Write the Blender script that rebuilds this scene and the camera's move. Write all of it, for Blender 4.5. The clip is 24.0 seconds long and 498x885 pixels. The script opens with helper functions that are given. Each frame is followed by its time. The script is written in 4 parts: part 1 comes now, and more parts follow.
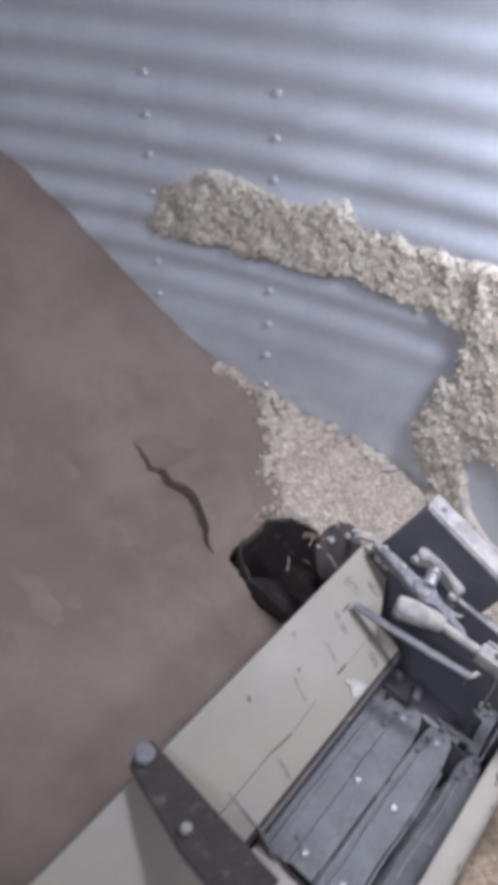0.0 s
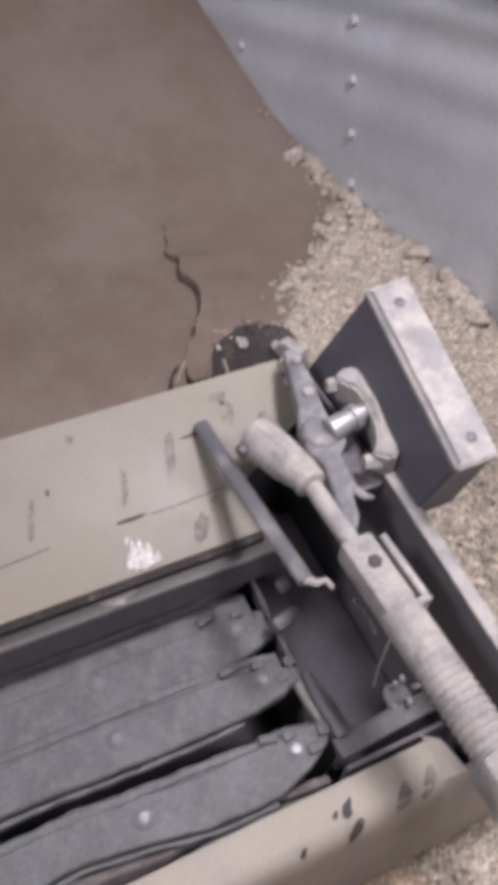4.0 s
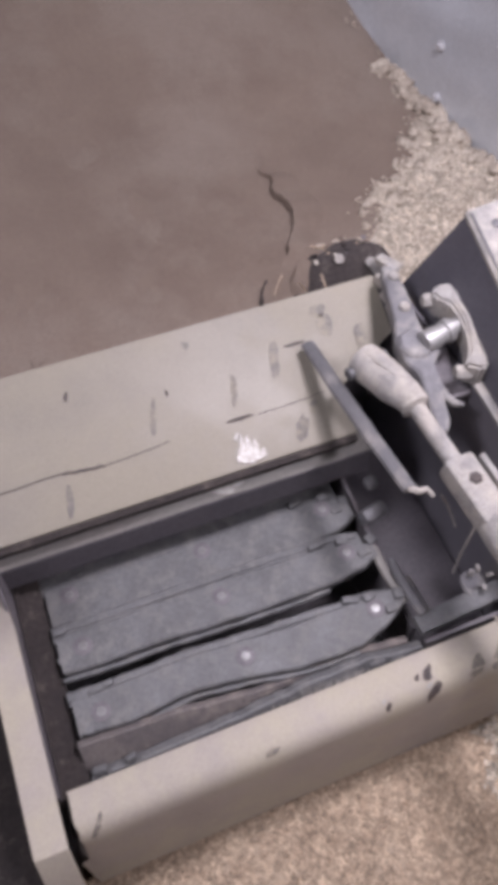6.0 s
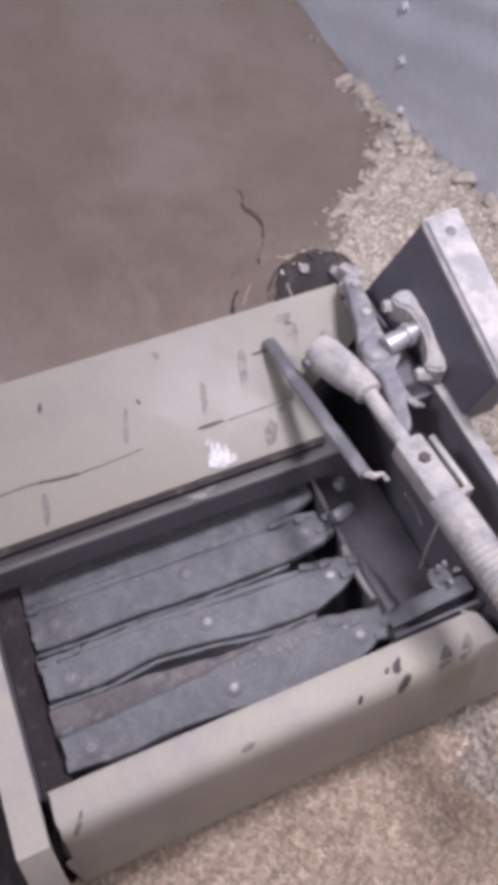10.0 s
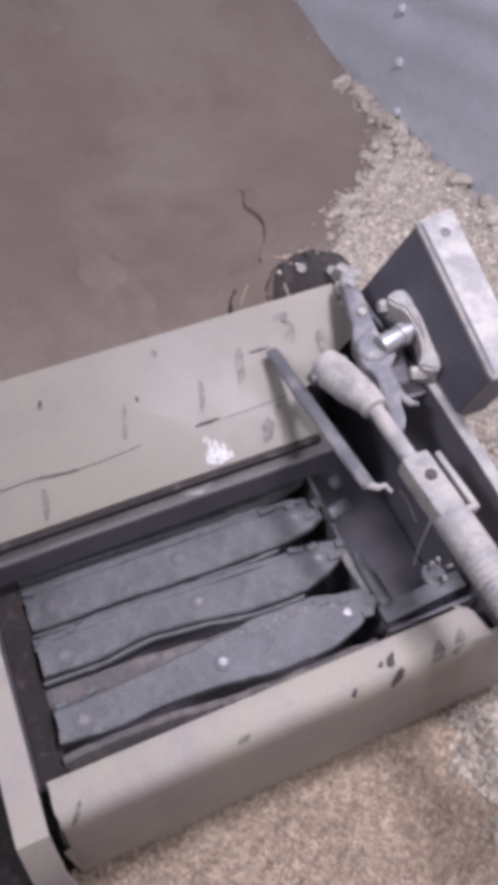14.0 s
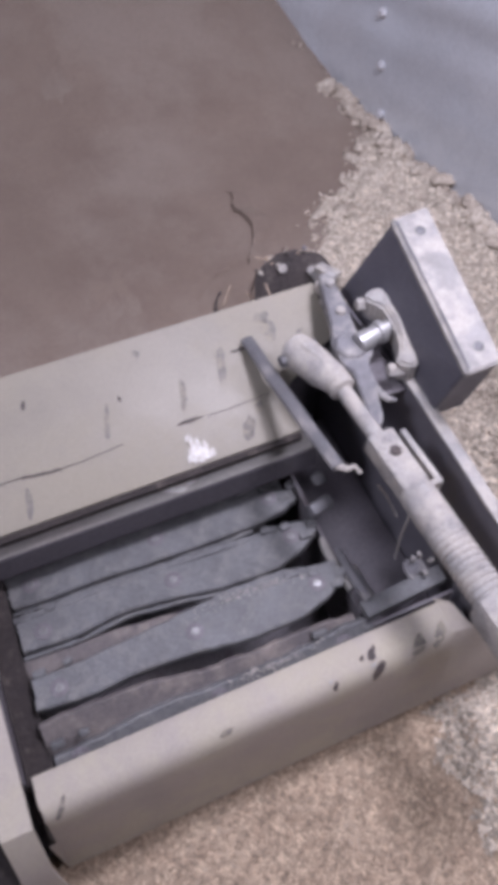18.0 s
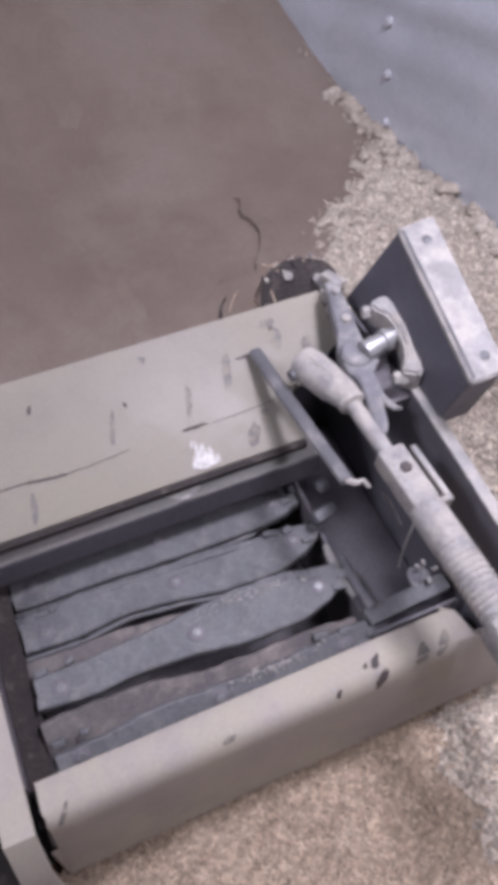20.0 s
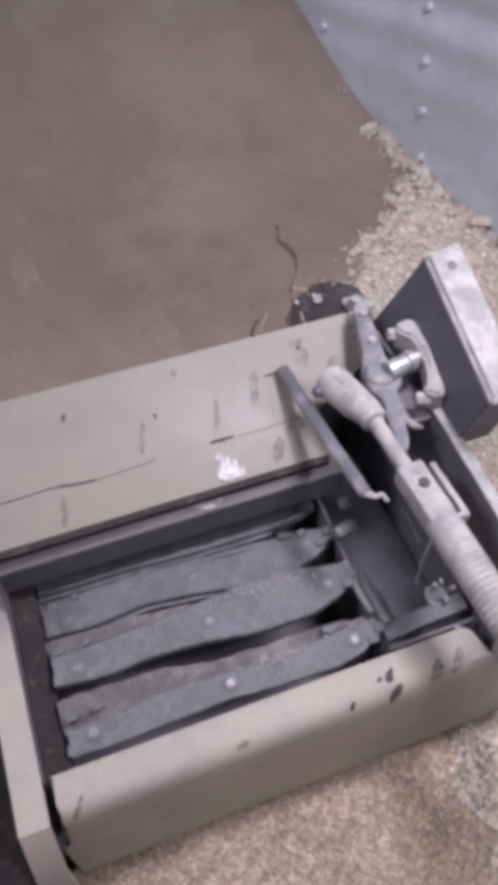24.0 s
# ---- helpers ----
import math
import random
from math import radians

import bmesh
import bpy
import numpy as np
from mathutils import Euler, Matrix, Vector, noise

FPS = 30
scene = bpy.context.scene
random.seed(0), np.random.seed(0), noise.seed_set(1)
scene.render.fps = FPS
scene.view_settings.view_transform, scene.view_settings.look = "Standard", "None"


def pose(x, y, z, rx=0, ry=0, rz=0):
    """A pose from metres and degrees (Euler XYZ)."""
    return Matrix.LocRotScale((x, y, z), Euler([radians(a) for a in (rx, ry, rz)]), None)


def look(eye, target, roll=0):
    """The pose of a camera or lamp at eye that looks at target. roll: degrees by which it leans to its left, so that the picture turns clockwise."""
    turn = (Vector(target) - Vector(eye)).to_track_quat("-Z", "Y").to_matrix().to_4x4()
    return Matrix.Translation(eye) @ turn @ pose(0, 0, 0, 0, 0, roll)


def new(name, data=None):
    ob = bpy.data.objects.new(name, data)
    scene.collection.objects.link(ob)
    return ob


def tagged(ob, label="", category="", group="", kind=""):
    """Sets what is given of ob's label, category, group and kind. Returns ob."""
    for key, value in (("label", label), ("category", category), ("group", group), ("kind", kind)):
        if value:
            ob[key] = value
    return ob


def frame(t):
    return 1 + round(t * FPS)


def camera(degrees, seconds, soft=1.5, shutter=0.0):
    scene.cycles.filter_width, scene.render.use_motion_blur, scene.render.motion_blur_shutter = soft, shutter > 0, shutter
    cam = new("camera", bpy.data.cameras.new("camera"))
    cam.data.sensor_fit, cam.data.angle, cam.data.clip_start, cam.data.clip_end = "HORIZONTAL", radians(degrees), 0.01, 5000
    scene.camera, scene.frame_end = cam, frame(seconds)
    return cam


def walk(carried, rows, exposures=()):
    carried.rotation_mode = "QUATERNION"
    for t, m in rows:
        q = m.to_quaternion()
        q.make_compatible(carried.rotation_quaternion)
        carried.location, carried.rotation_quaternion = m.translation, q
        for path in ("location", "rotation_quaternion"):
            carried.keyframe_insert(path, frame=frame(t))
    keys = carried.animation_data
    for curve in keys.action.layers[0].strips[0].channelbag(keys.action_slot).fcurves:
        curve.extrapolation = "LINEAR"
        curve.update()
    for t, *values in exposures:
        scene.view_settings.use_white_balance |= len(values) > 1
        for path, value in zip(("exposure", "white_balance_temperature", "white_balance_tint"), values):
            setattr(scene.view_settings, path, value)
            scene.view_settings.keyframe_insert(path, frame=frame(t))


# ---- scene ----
# ---- the camera and its walk ----
cam = camera(35.5, 24.0, soft=7.5, shutter=0.4)
PATH = [
    (0, (-0.4043, 0.1403, 1.1917), (0.1743, 0.4480, 0.5747), 16.14),
    (0.3, (-0.2361, 0.0601, 1.0609), (0.3022, 0.4320, 0.4429), 14.33),
    (0.7, (-0.0843, 0.0458, 1.0331), (0.4137, 0.4273, 0.3878), 16.41),
    (1, (-0.0198, -0.0131, 0.9607), (0.4606, 0.3887, 0.3144), 19.20),
    (1.2, (-0.0076, -0.0195, 0.9209), (0.4845, 0.4034, 0.2972), 22.13),
    (1.5, (0.0390, -0.0151, 0.9208), (0.4374, 0.4267, 0.2455), 18.28),
    (3.5, (0.1666, -0.1221, 0.7767), (0.5266, 0.4718, 0.0573), 8.54),
    (4, (0.1584, -0.1189, 0.7779), (0.4575, 0.4442, 0.0076), 4.40),
    (4.5, (0.1215, -0.1269, 0.8055), (0.3790, 0.3746, -0.0205), 5.15),
    (5, (0.1017, -0.1402, 0.8151), (0.3164, 0.3438, -0.0332), 2.24),
    (5.5, (0.0927, -0.1487, 0.8231), (0.3003, 0.3618, -0.0114), 0.88),
    (6, (0.0926, -0.1437, 0.8275), (0.3042, 0.3598, -0.0102), 1.74),
    (6.5, (0.0915, -0.1465, 0.8309), (0.3108, 0.3618, -0.0019), 1.73),
    (7, (0.0959, -0.1507, 0.8343), (0.3197, 0.3590, 0.0036), 1.60),
    (7.5, (0.0952, -0.1508, 0.8363), (0.3211, 0.3569, 0.0050), 1.67),
    (8, (0.0924, -0.1526, 0.8396), (0.3263, 0.3548, 0.0103), 2.53),
    (8.5, (0.0933, -0.1614, 0.8405), (0.3232, 0.3514, 0.0133), 1.72),
    (9, (0.0921, -0.1596, 0.8421), (0.3273, 0.3542, 0.0171), 2.02),
    (9.5, (0.0970, -0.1618, 0.8435), (0.3305, 0.3482, 0.0156), 1.77),
    (10, (0.1000, -0.1653, 0.8432), (0.3321, 0.3428, 0.0138), 1.73),
    (10.5, (0.0999, -0.1630, 0.8415), (0.3289, 0.3397, 0.0079), 1.65),
    (12.5, (0.1029, -0.1694, 0.8478), (0.3355, 0.3399, 0.0192), 1.44),
    (13, (0.1029, -0.1732, 0.8471), (0.3322, 0.3362, 0.0177), 1.34),
    (13.5, (0.1000, -0.1727, 0.8487), (0.3323, 0.3318, 0.0171), 2.04),
    (14, (0.0973, -0.1722, 0.8513), (0.3321, 0.3335, 0.0212), 2.25),
    (14.5, (0.0999, -0.1797, 0.8552), (0.3301, 0.3351, 0.0293), 1.28),
    (15, (0.0951, -0.1862, 0.8573), (0.3309, 0.3292, 0.0334), 2.10),
    (15.5, (0.0939, -0.1850, 0.8608), (0.3391, 0.3286, 0.0385), 2.85),
    (16, (0.0992, -0.1869, 0.8599), (0.3406, 0.3264, 0.0363), 2.31),
    (16.5, (0.0990, -0.1907, 0.8606), (0.3414, 0.3218, 0.0369), 2.22),
    (17, (0.0982, -0.1850, 0.8596), (0.3393, 0.3221, 0.0322), 2.06),
    (17.5, (0.1059, -0.1827, 0.8556), (0.3385, 0.3254, 0.0263), 1.30),
    (18, (0.1100, -0.1896, 0.8554), (0.3463, 0.3212, 0.0288), 1.53),
    (18.5, (0.1088, -0.1873, 0.8564), (0.3477, 0.3224, 0.0298), 2.14),
    (20.5, (0.1067, -0.1875, 0.8584), (0.3410, 0.3338, 0.0379), 1.53),
    (21, (0.1094, -0.1944, 0.8596), (0.3366, 0.3352, 0.0423), 1.04),
    (21.5, (0.1086, -0.1996, 0.8594), (0.3352, 0.3357, 0.0457), 0.90),
    (22, (0.1073, -0.1974, 0.8597), (0.3336, 0.3379, 0.0459), 1.03),
    (22.5, (0.1085, -0.2078, 0.8629), (0.3275, 0.3398, 0.0553), 0.16),
    (23, (0.1047, -0.2080, 0.8645), (0.3230, 0.3407, 0.0575), 0.83),
    (23.5, (0.1060, -0.2105, 0.8641), (0.3154, 0.3511, 0.0635), 0.28),
    (24, (0.1022, -0.2166, 0.8656), (0.3138, 0.3462, 0.0665), 0.66),

]
walk(cam, [(t, look(eye, target, roll)) for t, eye, target, roll in PATH], exposures=[(0, -0.46, 5800, 3), (1, -0.82, 6000, 4), (1.5, -0.70, 6200, 6), (3.5, -0.54, 6500, 7), (4.2, -0.44, 6500, 9), (5, -0.38, 6500, 11), (7, -0.33, 6350, 11), (10, -0.31, 6080, 12), (17, -0.39, 6000, 12), (24, -0.39, 6050, 12)])

# ---- world and light ----
world = bpy.data.worlds.new("sky")
world.use_nodes = True
scene.world = world
sky = world.node_tree.nodes.new("ShaderNodeTexSky")
sky.sky_type, sky.sun_disc = "NISHITA", False
sky.sun_elevation, sky.sun_rotation = radians(40), radians(60)
world.node_tree.links.new(sky.outputs[0], world.node_tree.nodes["Background"].inputs[0])
world.node_tree.nodes["Background"].inputs[1].default_value = 0.1


def lamp(name, kind, where, target, energy, size, colour):
    data = bpy.data.lights.new(name, kind)
    data.energy, data.color = energy, colour
    if kind == "AREA":
        data.shape, data.size = "DISK", size
    ob = new(name, data)
    ob.matrix_world = look(where, target)
    return ob


# a work lamp hung inside the bin, beside the machine
lamp("work_lamp", "AREA", (0.44, -0.30, 1.12), (0.40, 0.06, 0.1), 4.2, 0.14, (0.94, 0.885, 1.0))
# a second, unseen lamp added to brighten the bin wall and the right side
lamp("wall_fill", "AREA", (0.58, 0.16, 1.14), (0.70, 0.26, 0.35), 13.5, 0.18, (0.94, 0.89, 1.0))
# a made-up fill for the whole bin, set under the roof hatch
lamp("bin_fill", "AREA", (-2.19, 0.27, 3.1), (-2.19, 0.27, 0.0), 110.0, 1.1, (0.9, 0.88, 1.0))


# ---- materials ----
def material(name, base, second, rough=0.7, metal=0.0, scale=30.0, bump=0.3, grit=400.0, dust=None, dust_amount=0.5, dust_scale=9.0, gritty=0.25, vary=0.0):
    """Two colours mixed by a broad noise, a dust coat in patches, fine relief."""
    m = bpy.data.materials.new(name)
    m.use_nodes = True
    n, l = m.node_tree.nodes, m.node_tree.links
    b = n["Principled BSDF"]
    b.inputs["Metallic"].default_value = metal
    co = n.new("ShaderNodeTexCoord").outputs["Object"]

    def noise_node(s, detail=5.0, r=0.6):
        q = n.new("ShaderNodeTexNoise")
        q.inputs["Scale"].default_value, q.inputs["Detail"].default_value, q.inputs["Roughness"].default_value = s, detail, r
        l.new(co, q.inputs["Vector"])
        return q.outputs["Fac"]

    def ramp(src, lo, hi):
        r = n.new("ShaderNodeMapRange")
        r.inputs["From Min"].default_value, r.inputs["From Max"].default_value = lo, hi
        l.new(src, r.inputs["Value"])
        return r.outputs["Result"]

    def mix(f, a, c):
        q = n.new("ShaderNodeMix")
        q.data_type = "RGBA"
        l.new(f, q.inputs[0])
        for v, s in ((a, q.inputs[6]), (c, q.inputs[7])):
            if isinstance(v, tuple):
                s.default_value = (*v, 1)
            else:
                l.new(v, s)
        return q.outputs[2]

    broad, fine = noise_node(scale), noise_node(grit, 3.0)
    colour = mix(ramp(broad, 0.35, 0.65), base, second)
    roughness = n.new("ShaderNodeMath")
    roughness.operation = "MULTIPLY_ADD"
    l.new(broad, roughness.inputs[0])
    roughness.inputs[1].default_value, roughness.inputs[2].default_value = 0.3, rough - 0.15
    rough_out = roughness.outputs[0]
    if dust:
        patch = ramp(noise_node(dust_scale, 8.0, 0.65), 0.62 - dust_amount * 0.4, 0.72 - dust_amount * 0.25)
        colour = mix(patch, colour, dust)
        mr = n.new("ShaderNodeMix")
        l.new(patch, mr.inputs[0])
        l.new(rough_out, mr.inputs[2])
        mr.inputs[3].default_value = 0.85
        rough_out = mr.outputs[0]
        if metal:
            mm = n.new("ShaderNodeMath")
            mm.operation = "MULTIPLY_ADD"
            l.new(patch, mm.inputs[0])
            mm.inputs[1].default_value, mm.inputs[2].default_value = -metal * 0.9, metal
            l.new(mm.outputs[0], b.inputs["Metallic"])
    speck = mix(ramp(fine, 0.3, 0.7), tuple(1 - gritty for _ in range(3)), (1.0 + gritty * 0.3,) * 3)
    mul = n.new("ShaderNodeMix")
    mul.data_type, mul.blend_type = "RGBA", "MULTIPLY"
    mul.inputs[0].default_value = 1.0
    l.new(colour, mul.inputs[6])
    l.new(speck, mul.inputs[7])
    out = mul.outputs[2]
    if vary:
        info = n.new("ShaderNodeNewGeometry")
        hsv = n.new("ShaderNodeHueSaturation")
        val = n.new("ShaderNodeMapRange")
        val.inputs["To Min"].default_value, val.inputs["To Max"].default_value = 1 - vary, 1 + vary
        l.new(info.outputs["Random Per Island"], val.inputs["Value"])
        l.new(val.outputs["Result"], hsv.inputs["Value"])
        l.new(out, hsv.inputs["Color"])
        out = hsv.outputs["Color"]
    l.new(out, b.inputs["Base Color"])
    l.new(rough_out, b.inputs["Roughness"])
    h = n.new("ShaderNodeMath")
    h.operation = "ADD"
    l.new(broad, h.inputs[0])
    l.new(fine, h.inputs[1])
    bp = n.new("ShaderNodeBump")
    bp.inputs["Strength"].default_value, bp.inputs["Distance"].default_value = bump, 0.002
    l.new(h.outputs[0], bp.inputs["Height"])
    l.new(bp.outputs[0], b.inputs["Normal"])
    return m


DUST = (0.288, 0.255, 0.202)
M_HOOD = material("dusty tan paint", (0.268, 0.236, 0.192), (0.228, 0.201, 0.166), 0.5, 0.0, 7, 0.15, 500, DUST, 0.55, 6, 0.12)
M_BEAM = material("dusty beam paint", (0.385, 0.335, 0.29), (0.32, 0.281, 0.25), 0.6, 0.0, 9, 0.2, 500, (0.415, 0.367, 0.29), 0.5, 12, 0.12)
M_LIP = material("worn steel lip", (0.27, 0.250, 0.228), (0.20, 0.186, 0.172), 0.45, 0.25, 10, 0.1, 300, (0.30, 0.27, 0.25), 0.45, 8, 0.15)
M_SLAT = material("grey slat steel", (0.172, 0.169, 0.171), (0.13, 0.127, 0.128), 0.55, 0.15, 25, 0.4, 500, (0.205, 0.196, 0.19), 0.34, 48, 0.35)
M_BOARD = material("dusty slat board", (0.17, 0.145, 0.135), (0.12, 0.105, 0.105), 0.85, 0.0, 30, 0.5, 450, (0.26, 0.22, 0.195), 0.3, 22, 0.3)
# dark base colour that carries the shade inside the machine
M_DARK = material("dark steel and interior shade", (0.155, 0.138, 0.150), (0.185, 0.165, 0.172), 0.6, 0.05, 14, 0.3, 300, (0.12, 0.1, 0.1), 0.12, 16, 0.3)
M_PLATE = material("dark side steel", (0.18, 0.167, 0.185), (0.145, 0.133, 0.15), 0.55, 0.05, 12, 0.2, 400, (0.2, 0.18, 0.17), 0.2, 10, 0.2)
M_CAST = material("dust caked casting", (0.40, 0.375, 0.355), (0.27, 0.25, 0.24), 0.78, 0.0, 55, 0.8, 600, (0.46, 0.415, 0.37), 0.5, 38, 0.3)
M_BAR = material("grey oily bar steel", (0.15, 0.145, 0.15), (0.11, 0.105, 0.11), 0.45, 0.2, 40, 0.3, 500, (0.24, 0.22, 0.21), 0.25, 20, 0.25)
M_BRIGHT = material("rubbed bright steel", (0.50, 0.485, 0.475), (0.38, 0.365, 0.355), 0.46, 0.6, 60, 0.1, 500, None)
M_BOLT = material("worn bolt steel", (0.32, 0.31, 0.305), (0.22, 0.21, 0.205), 0.44, 0.55, 120, 0.2, 500, None)
# bare metal of the beam's spots, and the glints painted on hood and lip
M_BARE_GLINT = material("bare sheet and painted glint", (0.50, 0.48, 0.45), (0.34, 0.31, 0.28), 0.45, 0.6, 260, 0.4, 500, None)
# blacker base, for shade painted under the lip and inside
M_BLACK = material("black interior shade", (0.085, 0.075, 0.085), (0.105, 0.093, 0.102), 0.65, 0.0, 20, 0.3, 300, (0.07, 0.06, 0.06), 0.05, 20, 0.3)
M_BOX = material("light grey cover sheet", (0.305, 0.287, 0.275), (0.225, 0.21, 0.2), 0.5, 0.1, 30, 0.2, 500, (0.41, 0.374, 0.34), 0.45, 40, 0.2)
# base under half as bright as the cover's lid
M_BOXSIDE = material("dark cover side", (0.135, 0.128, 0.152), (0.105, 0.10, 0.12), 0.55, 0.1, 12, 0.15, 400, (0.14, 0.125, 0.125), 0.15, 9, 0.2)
M_WALL = material("galvanised sheet", (0.64, 0.66, 0.70), (0.54, 0.56, 0.60), 0.38, 0.4, 6, 0.10, 250, (0.50, 0.505, 0.53), 0.25, 3, 0.12)
M_GRAIN = material("loose seed", (0.50, 0.425, 0.345), (0.38, 0.315, 0.255), 0.9, 0.0, 26, 0.9, 230, (0.56, 0.485, 0.40), 0.35, 14, 0.5)
M_FLOW = material("fine brown grain", (0.205, 0.155, 0.122), (0.168, 0.124, 0.098), 0.92, 0.0, 5, 0.5, 420, (0.222, 0.175, 0.142), 0.35, 3, 0.22)
M_FINE = material("trodden fine grain", (0.40, 0.303, 0.216), (0.35, 0.262, 0.187), 0.92, 0.0, 22, 0.9, 260, (0.47, 0.37, 0.275), 0.3, 10, 0.45)
M_KERNEL = material("seed husk", (0.62, 0.54, 0.44), (0.48, 0.41, 0.33), 0.75, 0.0, 60, 0.2, 500, None, vary=0.5)
M_HUSK = material("brown husk", (0.50, 0.39, 0.285), (0.38, 0.285, 0.205), 0.85, 0.0, 60, 0.2, 500, None, vary=0.38)
M_CRUST = material("caked seed", (0.72, 0.66, 0.57), (0.57, 0.51, 0.43), 0.92, 0.0, 25, 1.0, 240, None, gritty=0.5)
M_ARM = material("rubbed grey casting", (0.22, 0.21, 0.22), (0.16, 0.152, 0.16), 0.6, 0.2, 40, 0.5, 500, (0.34, 0.315, 0.295), 0.35, 30, 0.25)
# dark tone of the guard and arm, also used where shade is painted
M_SHADE_DARK = material("dark steel and painted shade", (0.034, 0.026, 0.025), (0.052, 0.041, 0.038), 0.9, 0.0, 40, 0.9, 260, (0.10, 0.08, 0.07), 0.15, 60, 0.4)
M_MARK = material("bare rust mark", (0.10, 0.075, 0.065), (0.06, 0.05, 0.05), 0.7, 0.1, 80, 0.3, 500, None)
M_SMEAR = material("scraped grey paint", (0.185, 0.163, 0.146), (0.145, 0.128, 0.115), 0.6, 0.0, 60, 0.3, 500, DUST, 0.45, 70, 0.2)
M_ZINC = material("zinc bolt", (0.62, 0.61, 0.62), (0.5, 0.49, 0.51), 0.45, 0.3, 60, 0.1, 500, None)


# ---- mesh helpers ----
def mesh_object(name, bm, mat, smooth=35):
    bmesh.ops.recalc_face_normals(bm, faces=bm.faces)
    for f in bm.faces:
        f.smooth = True
    data = bpy.data.meshes.new(name)
    bm.to_mesh(data)
    bm.free()
    data.materials.append(mat)
    if smooth < 180:
        data.set_sharp_from_angle(angle=radians(smooth))
    return new(name, data)


def part(name, bm, mat, parent, label="", smooth=35):
    ob = mesh_object(name, bm, mat, smooth)
    ob.parent = parent
    if label:
        tagged(ob, label)
    return ob


def add_box(bm, size, m=None, bevel=0.0):
    """A box of that size about the origin, at the pose m."""
    got = bmesh.ops.create_cube(bm, size=1.0, matrix=Matrix.Diagonal((*size, 1)))
    if bevel:
        edges = list({e for v in got["verts"] for e in v.link_edges})
        out = bmesh.ops.bevel(bm, geom=edges, offset=bevel, segments=2, affect="EDGES", profile=0.5)
        verts = list({v for f in out["faces"] for v in f.verts} | {v for v in got["verts"] if v.is_valid})
    else:
        verts = got["verts"]
    if m is not None:
        bmesh.ops.transform(bm, matrix=m, verts=verts)
    return verts


def axis(p, q):
    """A pose at p whose z points to q, and the distance."""
    d = Vector(q) - Vector(p)
    return Matrix.Translation(p) @ d.to_track_quat("Z", "Y").to_matrix().to_4x4(), d.length


def lathe(bm, p, q, profile, seg=16):
    """Rings (distance along p to q, radius) joined into a turned body."""
    m, _ = axis(p, q)
    rings = []
    for d, r in profile:
        rings.append([bm.verts.new(m @ Vector((r * math.cos(2 * math.pi * k / seg), r * math.sin(2 * math.pi * k / seg), d))) for k in range(seg)])
    for a, b in zip(rings, rings[1:]):
        for k in range(seg):
            bm.faces.new((a[k], a[(k + 1) % seg], b[(k + 1) % seg], b[k]))
    bm.faces.new(rings[0][::-1])
    bm.faces.new(rings[-1])


def rod(bm, p, q, r, seg=12, chamfer=0.15):
    d = (Vector(q) - Vector(p)).length
    c = r * chamfer
    lathe(bm, p, q, [(0, r - c), (c, r), (d - c, r), (d, r - c)], seg)


def sweep(bm, points, radii, seg=8):
    """A round bar through the points, of changing radius (a pair: half width, half height)."""
    pts = [Vector(p) for p in points]
    rings = []
    for i, p in enumerate(pts):
        t = (pts[min(i + 1, len(pts) - 1)] - pts[max(i - 1, 0)]).normalized()
        side = t.cross(Vector((0, 0, 1))).normalized()
        up = side.cross(t)
        r = radii[i] if isinstance(radii, list) else radii
        a, b = r if isinstance(r, tuple) else (r, r)
        rings.append([bm.verts.new(p + side * a * math.cos(2 * math.pi * k / seg) + up * b * math.sin(2 * math.pi * k / seg)) for k in range(seg)])
    for u, v in zip(rings, rings[1:]):
        for k in range(seg):
            bm.faces.new((u[k], u[(k + 1) % seg], v[(k + 1) % seg], v[k]))
    bm.faces.new(rings[0][::-1])
    bm.faces.new(rings[-1])


def hexagon(bm, p, q, r):
    d = (Vector(q) - Vector(p)).length
    lathe(bm, p, q, [(0, r), (d * 0.85, r), (d, r * 0.88)], 6)


def plate(bm, corners, thick):
    """A plate with those corners on its face, thick along minus its normal."""
    c = [Vector(v) for v in corners]
    nrm = (c[1] - c[0]).cross(c[2] - c[0]).normalized()
    top = [bm.verts.new(v) for v in c]
    low = [bm.verts.new(v - nrm * thick) for v in c]
    bm.faces.new(top)
    bm.faces.new(low[::-1])
    k = len(c)
    for i in range(k):
        bm.faces.new((top[i], low[i], low[(i + 1) % k], top[(i + 1) % k]))


def extrude_x(bm, outline, x0, x1):
    """An outline of (y, z) drawn out along x."""
    a = [bm.verts.new((x0, y, z)) for y, z in outline]
    b = [bm.verts.new((x1, y, z)) for y, z in outline]
    k = len(outline)
    bm.faces.new(a)
    bm.faces.new(b[::-1])
    for i in range(k):
        bm.faces.new((a[i], b[i], b[(i + 1) % k], a[(i + 1) % k]))


def strip(path, thick):
    """A folded sheet's outline: the path and its copy set off by thick."""
    back = []
    for i, (y, z) in enumerate(path):
        y0, z0 = path[max(i - 1, 0)]
        y1, z1 = path[min(i + 1, len(path) - 1)]
        d = math.hypot(y1 - y0, z1 - z0)
        back.append((y - (z1 - z0) / d * thick, z + (y1 - y0) / d * thick))
    return list(path) + back[::-1]


def smoothstep(a, b, v):
    t = min(1.0, max(0.0, (v - a) / (b - a)))
    return t * t * (3 - 2 * t)


def rough_noise(x, y, s, octaves=3):
    return noise.fractal(Vector((x * s, y * s, 3.7)), 0.9, 2.1, octaves, noise_basis="PERLIN_ORIGINAL")


